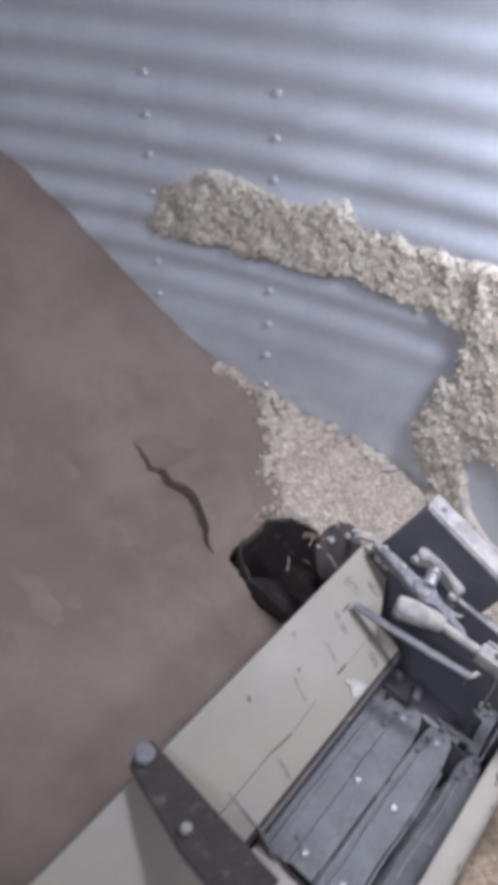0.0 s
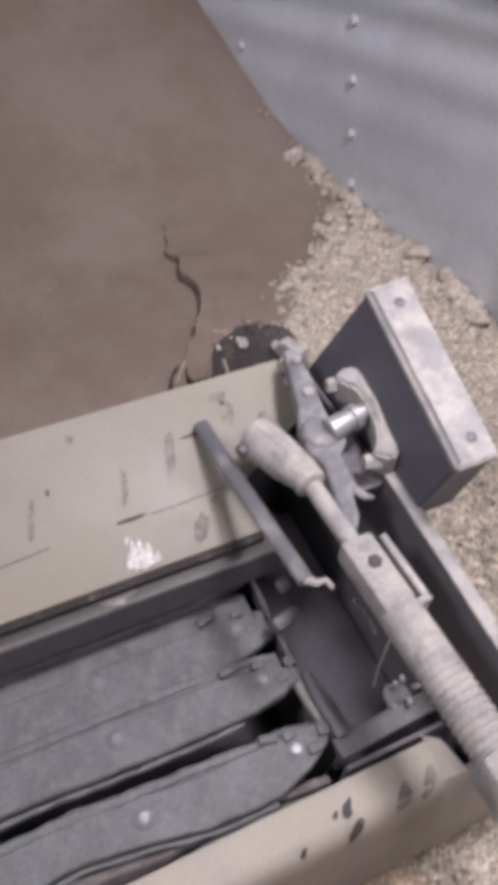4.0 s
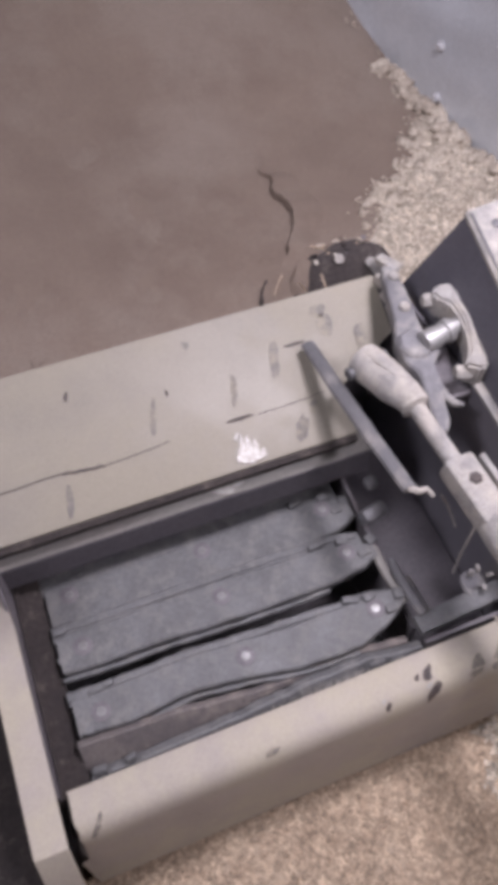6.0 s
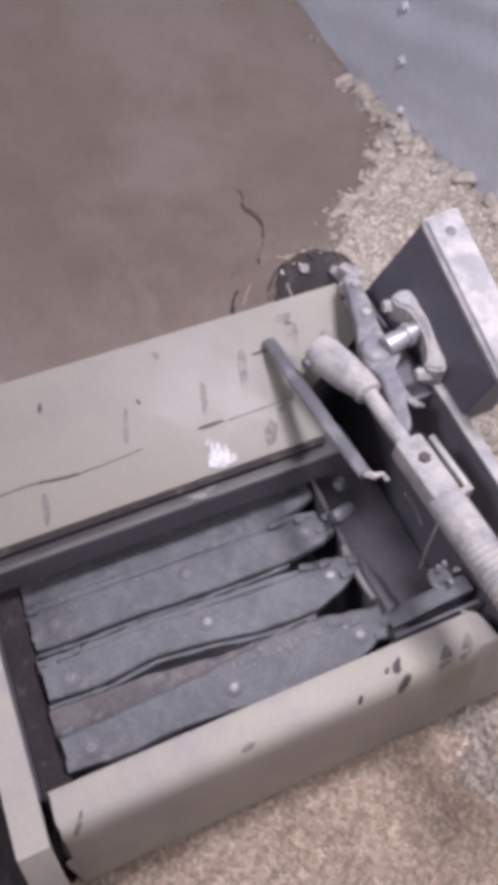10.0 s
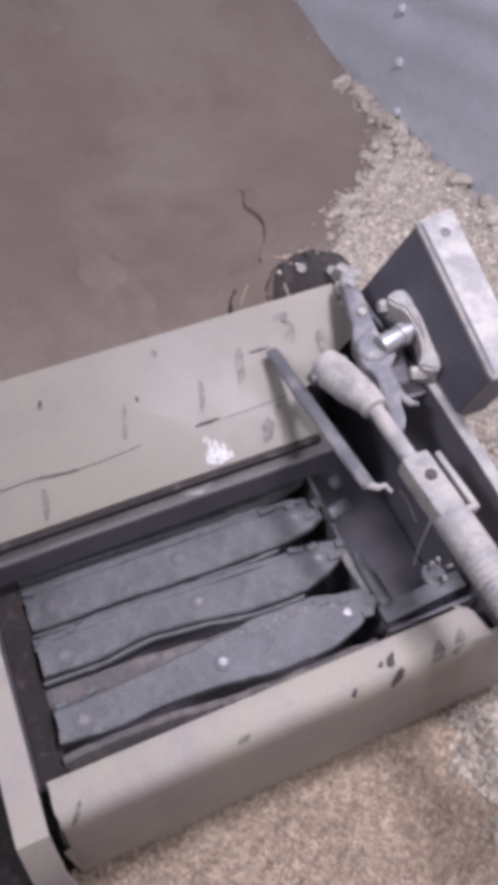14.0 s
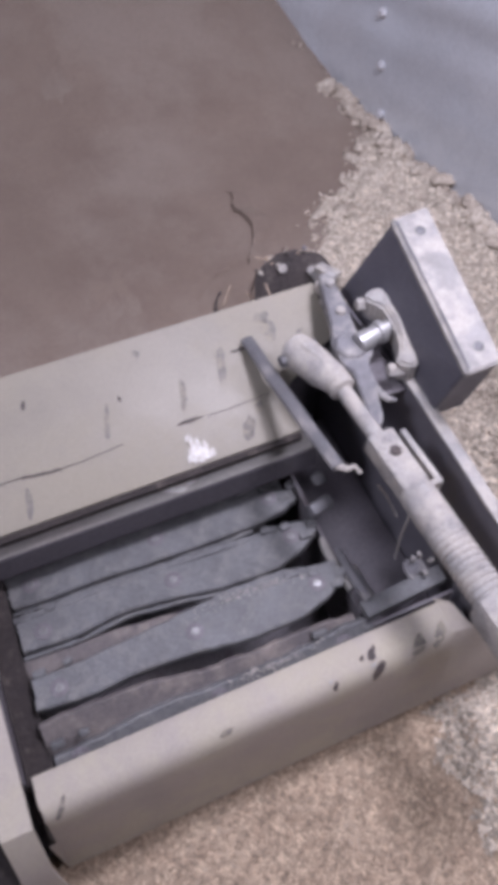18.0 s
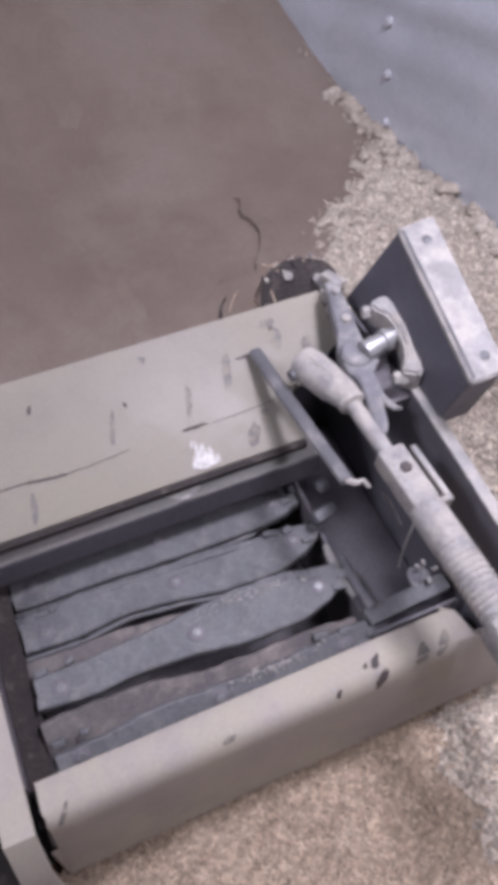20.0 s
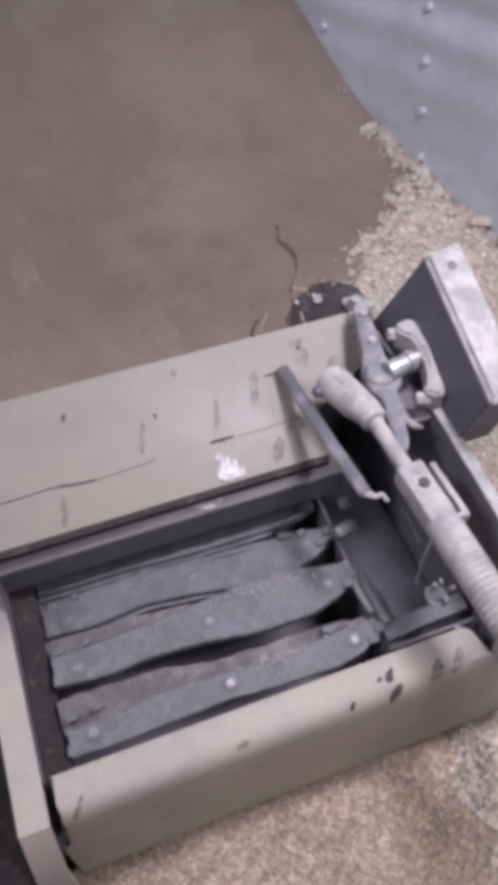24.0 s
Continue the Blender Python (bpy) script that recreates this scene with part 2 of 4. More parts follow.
# ---- the bin: curved corrugated wall, added unseen ceiling with hatch ----
BIN_X, BIN_Y, BIN_R, PITCH, HEIGHT, BIN_DIP = -2.19, 0.266, 3.0, 0.0762, 2.6, 0.20


def wall_radius(y, z):
    """The corrugations are shallow below and dip a little towards +y."""
    run = z + BIN_DIP * (y - 0.7)
    return BIN_R + (0.0006 + 0.0040 * smoothstep(0.22, 0.46, run)) * math.cos(2 * math.pi * (run - 0.212) / PITCH)


def bin_point(a, r, z):
    return (BIN_X + r * math.cos(a), BIN_Y + r * math.sin(a), z)


def build_wall():
    angles = [radians(d) for d in np.concatenate([np.arange(-20, 50, 0.75), np.arange(50, 340, 4.0)])]
    heights = np.arange(-0.1, HEIGHT + 0.001, PITCH / 10)
    verts = [bin_point(a, wall_radius(BIN_Y + BIN_R * math.sin(a), z), z) for z in heights for a in angles]
    k = len(angles)
    faces = [(j * k + i, j * k + (i + 1) % k, (j + 1) * k + (i + 1) % k, (j + 1) * k + i) for j in range(len(heights) - 1) for i in range(k)]
    outer = len(verts)
    for z in (-0.1, HEIGHT):
        verts += [bin_point(a, BIN_R + 0.03, z) for a in angles]
    faces += [(outer + i, outer + k + i, outer + k + (i + 1) % k, outer + (i + 1) % k) for i in range(k)]
    data = bpy.data.meshes.new("wall_bin")
    data.from_pydata(verts, [], faces)
    data.materials.append(M_WALL)
    for p in data.polygons:
        p.use_smooth = True
    ob = new("wall_bin", data)
    return tagged(ob, "curved corrugated galvanised steel bin wall", "wall", kind="structure")


wall = build_wall()


def build_ceiling():
    bm = bmesh.new()
    seg = 48
    rings = []
    for r, z in ((BIN_R + 0.04, HEIGHT), (0.6, HEIGHT + 0.75), (0.6, HEIGHT + 0.79), (BIN_R + 0.04, HEIGHT + 0.04)):
        rings.append([bm.verts.new(bin_point(2 * math.pi * i / seg, r, z)) for i in range(seg)])
    for u, v in zip(rings, rings[1:] + rings[:1]):
        for i in range(seg):
            bm.faces.new((u[i], u[(i + 1) % seg], v[(i + 1) % seg], v[i]))
    tagged(mesh_object("ceiling", bm, M_WALL), "added unseen conical steel bin roof with a round hatch", "ceiling", kind="structure")


build_ceiling()


def build_wall_bolts():
    bm = bmesh.new()
    rod(bm, (0, 0, -0.004), (0, 0, 0.0015), 0.0085, 12)
    hexagon(bm, (0, 0, 0.0015), (0, 0, 0.0065), 0.0058)
    first = part("bolt", bm, M_ZINC, wall)
    for foot in (0.765, 1.015, 0.13, -0.3):
        for k in range(9):
            y, z = foot + BIN_DIP * PITCH * k, 0.212 + PITCH * (k - 1)
            z -= BIN_DIP * (y - 0.7)
            a = math.asin((y - BIN_Y) / BIN_R)
            r = wall_radius(y, z)
            m = Matrix.Translation(bin_point(a, r, z)) @ Vector((-math.cos(a), -math.sin(a), 0)).to_track_quat("Z", "Y").to_matrix().to_4x4()
            ob = first if (foot, k) == (0.765, 0) else new("bolt", first.data)
            ob.parent = wall
            ob.matrix_local = m
    return first


build_wall_bolts()


# ---- grain ----
def grain_height(x, y, hole=True):
    """The surface of the grain: low before the machine, a flowing slope behind it, and a drawn-down hole."""
    z = 0.018
    z += 0.075 * smoothstep(0.26, 0.52, y)
    z += 0.275 * (y - 0.84 + math.sqrt((y - 0.84) ** 2 + 0.012)) * smoothstep(0.86, 0.55, x * 0.9)
    z += 0.30 * max(0.0, 0.20 - x) * smoothstep(0.32, 0.75, y)
    z += 0.05 * smoothstep(0.50, 0.80, x) * smoothstep(0.7, 0.3, y)
    if -0.03 < x < 0.445 and -0.045 < y < 0.345:
        return -0.03
    if -0.08 < x < 0.62:
        z -= 0.015 * math.exp(-(((y + 0.058) / 0.010) ** 2))
    if hole:
        ragged = 1 + 0.07 * rough_noise(x, y, 16.0) + 0.05 * rough_noise(x, y, 55.0)
        z -= 0.26 * smoothstep(1.10, 1.02, math.hypot((x - 0.450) / 0.093, (y - 0.450) / 0.098) * ragged)
    loose = grain_loose(x, y)
    z += (0.014 * loose + 0.003) * rough_noise(x, y, 9.0) + 0.011 * loose * rough_noise(x, y, 34.0, 4)
    return z


def grain_loose(x, y):
    """1 where the seed lies loose, 0 where it flows in a fine sheet."""
    wobble = 0.05 * rough_noise(0.7 + x, y, 12.0)
    edge = 0.47 + min(0.275, max(0.0, 1.1 * (y - 0.51))) + wobble
    behind = smoothstep(-0.02, 0.05, x - edge) * smoothstep(0.28, 0.32, y)
    front = smoothstep(0.0, 0.03, x - 0.385 - wobble) * smoothstep(0.32, 0.28, y)
    return max(behind, front)


def grid_lines(lo, hi, fine_lo, fine_hi, fine, coarse):
    out = list(np.arange(lo, fine_lo, coarse)) + list(np.arange(fine_lo, fine_hi, fine)) + list(np.arange(fine_hi, hi, coarse))
    return [float(v) for v in out]


def build_grain():
    xs = grid_lines(-5.2, 0.38, -0.3, 0.38, 0.006, 0.1) + [0.38 + 0.0022 * k for k in range(64)] + grid_lines(0.521, 0.86, 0.521, 0.86, 0.005, 0.1)
    ys = grid_lines(-2.8, 3.3, -0.30, 1.05, 0.005, 0.1)
    verts, loose = [], []
    for y in ys:
        for x in xs:
            verts.append((x, y, grain_height(x, y)))
            loose.append(grain_loose(x, y))
    k = len(xs)
    faces, mats = [], []
    for j in range(len(ys) - 1):
        for i in range(k - 1):
            cx, cy = xs[i] - BIN_X, ys[j] - BIN_Y
            if math.hypot(cx, cy) > BIN_R + 0.05:
                continue
            faces.append((j * k + i, j * k + i + 1, (j + 1) * k + i + 1, (j + 1) * k + i))
            mats.append(0 if loose[j * k + i] > 0.5 else 2 if ys[j] < 0.28 else 1)
    data = bpy.data.meshes.new("ground")
    data.from_pydata(verts, [], faces)
    data.materials.append(M_GRAIN)
    data.materials.append(M_FLOW)
    data.materials.append(M_FINE)
    data.polygons.foreach_set("material_index", mats)
    for p in data.polygons:
        p.use_smooth = True
    ob = new("ground", data)
    tagged(ob, "grain lying loose and flowing over the bin floor", "grain", kind="structure")


build_grain()


def kernels(name, label, places, size, mat=None):
    """Elongated seeds, one small closed body each, in one mesh."""
    shape = np.array([(0, 0, 1), (0.42, 0, 0.25), (0, 0.34, 0.25), (-0.42, 0, 0.25), (0, -0.34, 0.25), (0, 0, -1)], float)
    tris = np.array([(0, 1, 2), (0, 2, 3), (0, 3, 4), (0, 4, 1), (5, 2, 1), (5, 3, 2), (5, 4, 3), (5, 1, 4)])
    rng = np.random.default_rng(4)
    verts, faces = [], []
    for i, (p, nrm) in enumerate(places):
        d = rng.normal(size=3)
        d -= np.array(nrm) * (d @ np.array(nrm)) * 0.75
        q = Vector(d).to_track_quat("Z", "Y").to_matrix()
        s = size * rng.uniform(0.7, 1.25)
        verts.append(shape @ np.array(q).T * s + np.array(p))
        faces.append(tris + 6 * i)
    verts, faces = np.concatenate(verts), np.concatenate(faces)
    data = bpy.data.meshes.new(name)
    data.from_pydata(verts.tolist(), [], faces.tolist())
    data.materials.append(mat or M_KERNEL)
    return tagged(new(name, data), label, "seeds", kind="stuff")


def scatter_ground():
    rng = np.random.default_rng(7)
    places = []
    while len(places) < 50000:
        x, y = rng.uniform(0.3, 0.84), rng.uniform(-0.30, 1.0)
        thin = 0.45 + 0.5 * rough_noise(x, y, 11.0) if y > 0.42 else 1.0
        if rng.uniform() > grain_loose(x, y) * thin or (-0.03 < x < 0.455 and -0.055 < y < 0.36):
            continue
        if math.hypot(x - BIN_X, y - BIN_Y) > BIN_R - 0.005:
            continue
        places.append(((x, y, grain_height(x, y) + rng.uniform(-0.0015, 0.0035)), (0, 0, 1)))
    kernels("loose_seeds", "pale loose seeds scattered over the bin floor", [p for p in places if p[0][1] > 0.22], 0.0038)
    kernels("coarse_seeds", "coarse pale seeds heaped beside the conveyor", [p for p in places if p[0][1] <= 0.22], 0.0056)
    places = []
    while len(places) < 18000:
        x, y = rng.uniform(-0.03, 0.46), rng.uniform(-0.26, -0.045)
        if rng.uniform() < 0.35 + 0.2 * rough_noise(x, y, 14.0):
            continue
        places.append(((x, y, grain_height(x, y) + rng.uniform(-0.0012, 0.0009)), (0, 0, 1)))
    kernels("trodden_seeds", "brown seeds half buried in fine grain dust", places, 0.0046, M_HUSK)


scatter_ground()


def build_clods():
    """Lumps of caked seed along the edge of the flow and the foot of the wall."""
    rng = random.Random(21)
    bm = bmesh.new()

    def clod(x, y, r):
        got = bmesh.ops.create_icosphere(bm, subdivisions=2, radius=1.0)
        turn = pose(0, 0, 0, rng.uniform(-20, 20), rng.uniform(-20, 20), rng.uniform(0, 180))
        z = grain_height(x, y) + 0.15 * r
        a, b, c = r * rng.uniform(0.8, 1.5), r * rng.uniform(0.6, 1.0), r * rng.uniform(0.35, 0.6)
        for v in got["verts"]:
            d = 1 + 0.55 * noise.fractal(v.co * 1.7 + Vector((x * 90, y * 90, 0)), 0.9, 2.1, 3, noise_basis="PERLIN_ORIGINAL")
            v.co = Vector((x, y, z)) + turn @ Vector((v.co.x * a * d, v.co.y * b * d, v.co.z * c * d))

    edge = [(0.45, 0.57), (0.56, 0.62), (0.65, 0.71), (0.72, 0.87), (0.75, 1.06)]
    for k in range(70):
        u = rng.uniform(0, 2.8)
        i = int(u)
        x = edge[i][0] + (edge[i + 1][0] - edge[i][0]) * (u - i) + rng.uniform(0.025, 0.07)
        y = edge[i][1] + (edge[i + 1][1] - edge[i][1]) * (u - i) - rng.uniform(-0.01, 0.05)
        if math.hypot(x - BIN_X, y - BIN_Y) < BIN_R - 0.005:
            clod(x, y, 0.0025 + 0.009 * rng.random() ** 2.5)
    for k in range(260):
        a = math.asin((rng.uniform(0.42, 0.88) - BIN_Y) / BIN_R)
        r = BIN_R - 0.004 - abs(rng.gauss(0, 0.014))
        clod(BIN_X + r * math.cos(a), BIN_Y + r * math.sin(a), 0.003 + 0.014 * rng.random() ** 2)
    for k in range(90):
        x, y = rng.uniform(0.50, 0.80), rng.uniform(-0.25, 0.5)
        if math.hypot(x - BIN_X, y - BIN_Y) < BIN_R - 0.005:
            clod(x, y, rng.uniform(0.003, 0.009))
    ob = mesh_object("seed_clods", bm, M_GRAIN, 180)
    tagged(ob, "pale lumps of caked seed on the loose grain", "grain", kind="stuff")


build_clods()


def crust_depth(y, z):
    """How far the caked seed stands out from the wall; below zero there is none."""
    wob = 0.016 * rough_noise(y, z, 9.0, 4) + 0.008 * rough_noise(y, z, 42.0, 3)
    low = 0.472 - 0.19 * max(0.0, y - 0.5) + wob
    high = 0.572 - 0.21 * max(0.0, y - 0.72) + 0.26 * max(0.0, 0.55 - y) + 1.4 * wob
    under = smoothstep(high + 0.020, high - 0.020, z)
    band = smoothstep(low - 0.006, low + 0.010, z) * under * smoothstep(1.14, 0.98, y + 2 * wob)
    edge = 0.425 - 0.05 * smoothstep(0.20, 0.10, z) + 0.03 * smoothstep(0.36, 0.46, z) + 2.2 * wob
    right = smoothstep(edge + 0.010, edge - 0.016, y) * under
    bare = smoothstep(1.12, 0.92, math.hypot((y - 0.205) / 0.095, (z - 0.155 - 0.5 * (y - 0.2)) / 0.075) * (1 + 9 * wob))
    here = max(band, right) * (1 - bare)
    lumps = 0.5 + 0.5 * rough_noise(y, z, 15.0, 4) + 0.35 * rough_noise(z, y, 46.0, 3)
    return -0.014 + here * (0.020 + 0.012 * lumps + 0.006 * right)


def build_crust():
    ys, zs = np.arange(-0.6, 1.2, 0.007), np.arange(0.0, 0.86, 0.007)
    verts, faces, places = [], [], []
    rng = np.random.default_rng(9)
    for z in zs:
        for y in ys:
            a = math.asin((y - BIN_Y) / BIN_R)
            verts.append(bin_point(a, BIN_R - crust_depth(y, z), z))
    k = len(ys)
    for j in range(len(zs) - 1):
        for i in range(k - 1):
            if max(crust_depth(ys[i + u], zs[j + v]) for u in (0, 1) for v in (0, 1)) > -0.008:
                faces.append((j * k + i, j * k + i + 1, (j + 1) * k + i + 1, (j + 1) * k + i))
    data = bpy.data.meshes.new("caked_seed")
    data.from_pydata(verts, [], faces)
    data.materials.append(M_CRUST)
    for p in data.polygons:
        p.use_smooth = True
    tagged(new("caked_seed", data), "pale seed caked onto the corrugated bin wall", "grain", kind="stuff")
    while len(places) < 20000:
        y, z = rng.uniform(-0.05, 1.15), rng.uniform(0.02, 0.72)
        d = crust_depth(y, z)
        if d < 0.002:
            continue
        a = math.asin((y - BIN_Y) / BIN_R)
        places.append((bin_point(a, BIN_R - d - rng.uniform(0, 0.003), z), (-math.cos(a), -math.sin(a), 0)))
    kernels("clinging_seeds", "single seeds clinging to the caked bin wall", places, 0.0046)


build_crust()

def build_slides():
    """Thin tongues of grain that creep down the slope towards the machine."""
    made = []
    rng = random.Random(12)
    for n in range(22):
        length, width, high = rng.uniform(0.10, 0.25), rng.uniform(0.05, 0.10), rng.uniform(0.0010, 0.0018)
        bm = bmesh.new()
        rings = []
        for frac in (1.0, 0.7, 0.35):
            ring = []
            for i in range(18):
                a = 2 * math.pi * i / 18
                r = frac * (1 + 0.35 * rough_noise(math.cos(a) + n, math.sin(a), 1.8))
                ring.append(bm.verts.new((0.5 * width * r * math.cos(a), 0.5 * length * r * math.sin(a), high * (1 - frac * frac) - 0.0025 * frac)))
            rings.append(ring)
        top = bm.verts.new((0, 0, high))
        for p, q in zip(rings, rings[1:]):
            for i in range(18):
                bm.faces.new((p[i], p[(i + 1) % 18], q[(i + 1) % 18], q[i]))
        for i in range(18):
            bm.faces.new((rings[2][i], rings[2][(i + 1) % 18], top))
        ob = mesh_object("grain_tongue", bm, M_FLOW, 180)
        tagged(ob, "thin tongue of brown grain creeping down the slope", "grain", "creeping grain tongues")
        made.append((ob, rng.uniform(-0.15, 0.34), rng.uniform(0.62, 1.45), rng.uniform(0.012, 0.030), rng.uniform(-0.10, 0.06)))
    return made


slides = build_slides()


def sheet_body(name, label, rows):
    """A closed body of grain from cross-sections of equal length."""
    bm = bmesh.new()
    vs = [[bm.verts.new(p) for p in row] for row in rows]
    k = len(rows[0])
    for a, b in zip(vs, vs[1:]):
        for i in range(k):
            bm.faces.new((a[i], a[(i + 1) % k], b[(i + 1) % k], b[i]))
    bm.faces.new(vs[0][::-1])
    bm.faces.new(vs[-1])
    return tagged(mesh_object(name, bm, M_FLOW, 50), label, "grain", "slumping grain")


def build_scarp():
    """The slumping edge of the grain above the intake: a ragged cliff that faces -x and thins out behind."""
    rows = []
    for k in range(96):
        y = 0.495 + 0.0036 * k
        edge = 0.458 + 0.012 * rough_noise(0.3, y, 9.0) + 0.007 * rough_noise(0.9, y, 46.0) - 0.050 * smoothstep(0.62, 0.49, y) + 0.02 * smoothstep(0.7, 0.9, y)
        high = 0.021 * smoothstep(0.495, 0.57, y) * smoothstep(0.835, 0.66, y) * (1 + 0.3 * rough_noise(y, 4.0, 25.0))
        row = [(edge + 0.014, y, grain_height(edge, y, False) - 0.03), (edge + 0.006, y, grain_height(edge, y, False) - 0.001)]
        for u, h in ((0.0, 0.72), (0.002, 1.0), (0.018, 0.80), (0.045, 0.45), (0.085, 0.15), (0.13, -0.12)):
            x = edge + u
            row.append((x, y, grain_height(x, y, False) + high * h - 0.0015 * (h < 0) - 0.003 * (high < 0.001)))
        row.append((edge + 0.13, y, grain_height(edge, y, False) - 0.03))
        rows.append(row)
    return sheet_body("grain_scarp", "ragged slumping edge of brown grain above the intake", rows)


def build_lobe():
    """A lobe of grain that slides over the brim of the intake."""
    rows = []
    for k in range(44):
        y = 0.350 + 0.0050 * k
        out = 1 - min(1.0, ((y - 0.45) / 0.102) ** 2)
        edge = 0.462 - 0.072 * math.sqrt(out) + 0.006 * rough_noise(1.7, y, 26.0)
        row = [(edge - 0.012, y, grain_height(edge, y, False) - 0.07)]
        for u, h in ((0.0, -0.010), (-0.003, 0.0005), (-0.03, 0.0022), (-0.07, 0.0008), (-0.10, -0.004)):
            x = edge + u
            row.append((x, y, grain_height(x, y, False) + h))
        row.append((edge - 0.10, y, grain_height(edge, y, False) - 0.07))
        rows.append(row)
    return sheet_body("grain_lobe", "lobe of brown grain sliding into the intake", rows)


scarp, lobe = build_scarp(), build_lobe()

# ---- the machine ----
machine = tagged(new("slat_conveyor"), "dusty tan steel slat conveyor with ratchet drive, in grain", "conveyor")

HOOD_TOP, HOOD_LOW = (0.334, 0.270), (0.197, 0.220)


def hood_z(y):
    return HOOD_LOW[1] + (y - HOOD_LOW[0]) / (HOOD_TOP[0] - HOOD_LOW[0]) * (HOOD_TOP[1] - HOOD_LOW[1])


def build_hood():
    bm = bmesh.new()
    yt, zt = HOOD_TOP
    yl, zl = HOOD_LOW
    outline = strip([(yt + 0.004, zt - 0.10), (yt + 0.003, zt - 0.006), (yt, zt), (yt - 0.006, zt - 0.002), (0.276, hood_z(0.276)), (0.258, hood_z(0.258)), (0.240, hood_z(0.240)), (yl + 0.003, zl + 0.001), (yl, zl - 0.001), (yl + 0.001, zl - 0.008)], 0.003)
    extrude_x(bm, outline, -0.60, 0.385)
    for v in bm.verts:
        if v.co.x > 0.38:
            v.co.x = 0.346 + 0.075 * smoothstep(0.236, 0.282, v.co.y)
    part("hood", bm, M_HOOD, machine, "wide tan dust-covered hood sheet with scratches")
    # the weld seam, slots and scrapes on the hood
    for x0, x1, y0, y1, w in ((-0.10, 0.076, 0.2375, 0.2390, 0.0006), (0.076, 0.113, 0.2388, 0.2350, 0.0012), (0.113, 0.175, 0.2350, 0.2383, 0.0004), (0.262, 0.33, 0.2380, 0.2400, 0.0003)):
        seam = bmesh.new()
        line = [(x0 + (x1 - x0) * k / 12, y0 + (y1 - y0) * k / 12 + 0.0012 * rough_noise(k * 0.31, y0, 3.0)) for k in range(13)]
        ring = [(x, y - w, hood_z(y - w) + 0.0006) for x, y in line] + [(x, y + w, hood_z(y + w) + 0.0006) for x, y in line[::-1]]
        plate(seam, ring, 0.0012)
        part("seam", seam, M_MARK, machine, "dark broken weld seam")

    def hood_patch(name, x, y, dx, dy, lean, mat):
        bm = bmesh.new()
        ring = []
        for i in range(14):
            a = 2 * math.pi * i / 14
            r = 1 + 0.5 * rough_noise(math.cos(a) + 9 * x, math.sin(a) + 9 * y, 1.7)
            u, v = dx * 0.5 * r * math.cos(a), dy * 0.5 * r * math.sin(a)
            px, py = x + u + lean * v, y + v
            ring.append((px, py, hood_z(py) + 0.0005))
        plate(bm, ring, 0.0012)
        part(name, bm, mat, machine)

    for x, y, dx, dy, lean in ((0.242, 0.2395, 0.026, 0.0026, 0), (0.3185, 0.2905, 0.024, 0.0030, 0), (0.099, 0.302, 0.004, 0.008, 0.2), (0.187, 0.2803, 0.004, 0.005, 0)):
        hood_patch("scrape", x, y, dx, dy, lean, M_MARK)
    for x, y, dx, dy, lean in ((0.168, 0.262, 0.006, 0.030, 0.35), (0.248, 0.267, 0.007, 0.026, 0.3), (0.295, 0.283, 0.009, 0.034, 0.35), (0.297, 0.215, 0.012, 0.022, 0.3), (0.218, 0.3167, 0.007, 0.009, 0), (0.315, 0.232, 0.010, 0.016, 0.3), (0.355, 0.300, 0.018, 0.022, 0.1), (0.385, 0.280, 0.014, 0.026, 0.2), (0.352, 0.315, 0.020, 0.012, 0.0), (0.0757, 0.215, 0.006, 0.028, 0.25)):
        hood_patch("smear", x, y, dx, dy, lean, M_SMEAR)
    bm = bmesh.new()
    extrude_x(bm, strip([(0.213, 0.2065), (0.206, 0.1990), (0.1930, 0.1921), (0.1905, 0.1900), (0.1915, 0.1830)], 0.003), -0.6, 0.365)
    lip = part("lip", bm, M_LIP, machine, "shiny worn steel lip under the hood")
    # added dark strip standing for the shade band below the lip
    bm = bmesh.new()
    extrude_x(bm, [(0.1895, 0.1880), (0.1925, 0.1880), (0.1900, 0.160), (0.1860, 0.160)], -0.60, 0.362)
    part("lip_shade", bm, M_BLACK, lip, "dark strip painting the shade under the lip")
    # a dark strip drawn in as the hood edge's shadow line
    bm = bmesh.new()
    extrude_x(bm, [(0.1915, 0.2150), (0.1965, 0.2175), (0.1985, 0.2060), (0.1935, 0.2050)], -0.60, 0.345)
    part("edge_shade", bm, M_SHADE_DARK, machine, "dark strip painting the shade under the hood edge")
    # bare bright patches painting the glints at the hood's lower bend and on the lip
    for x, y, w, h, lean in ((0.232, 0.2085, 0.0045, 0.013, 0.25), (0.237, 0.2135, 0.0040, 0.028, 0.10), (0.2425, 0.2105, 0.0050, 0.024, 0.05), (0.2485, 0.2090, 0.0045, 0.018, 0.10), (0.254, 0.2045, 0.0045, 0.008, 0.2), (0.2345, 0.2250, 0.0022, 0.007, 0.4)):
        bm = bmesh.new()
        ring = []
        for v, half in ((-1, 0.5), (-0.3, 0.56), (0.35, 0.42), (1, 0.12)):
            ring.append((x - half * w * 1.25 + lean * v * h * 0.5, v))
        for v, half in ((1, 0.12), (0.3, 0.5), (-0.35, 0.47), (-1, 0.5)):
            ring.append((x + half * w * 1.25 + lean * v * h * 0.5, v))
        plate(bm, [(px, y + 0.5 * h * v, hood_z(y + 0.5 * h * v) + 0.0007) for px, v in ring], 0.001)
        part("glint_patch", bm, M_BARE_GLINT, machine)
    bm = bmesh.new()
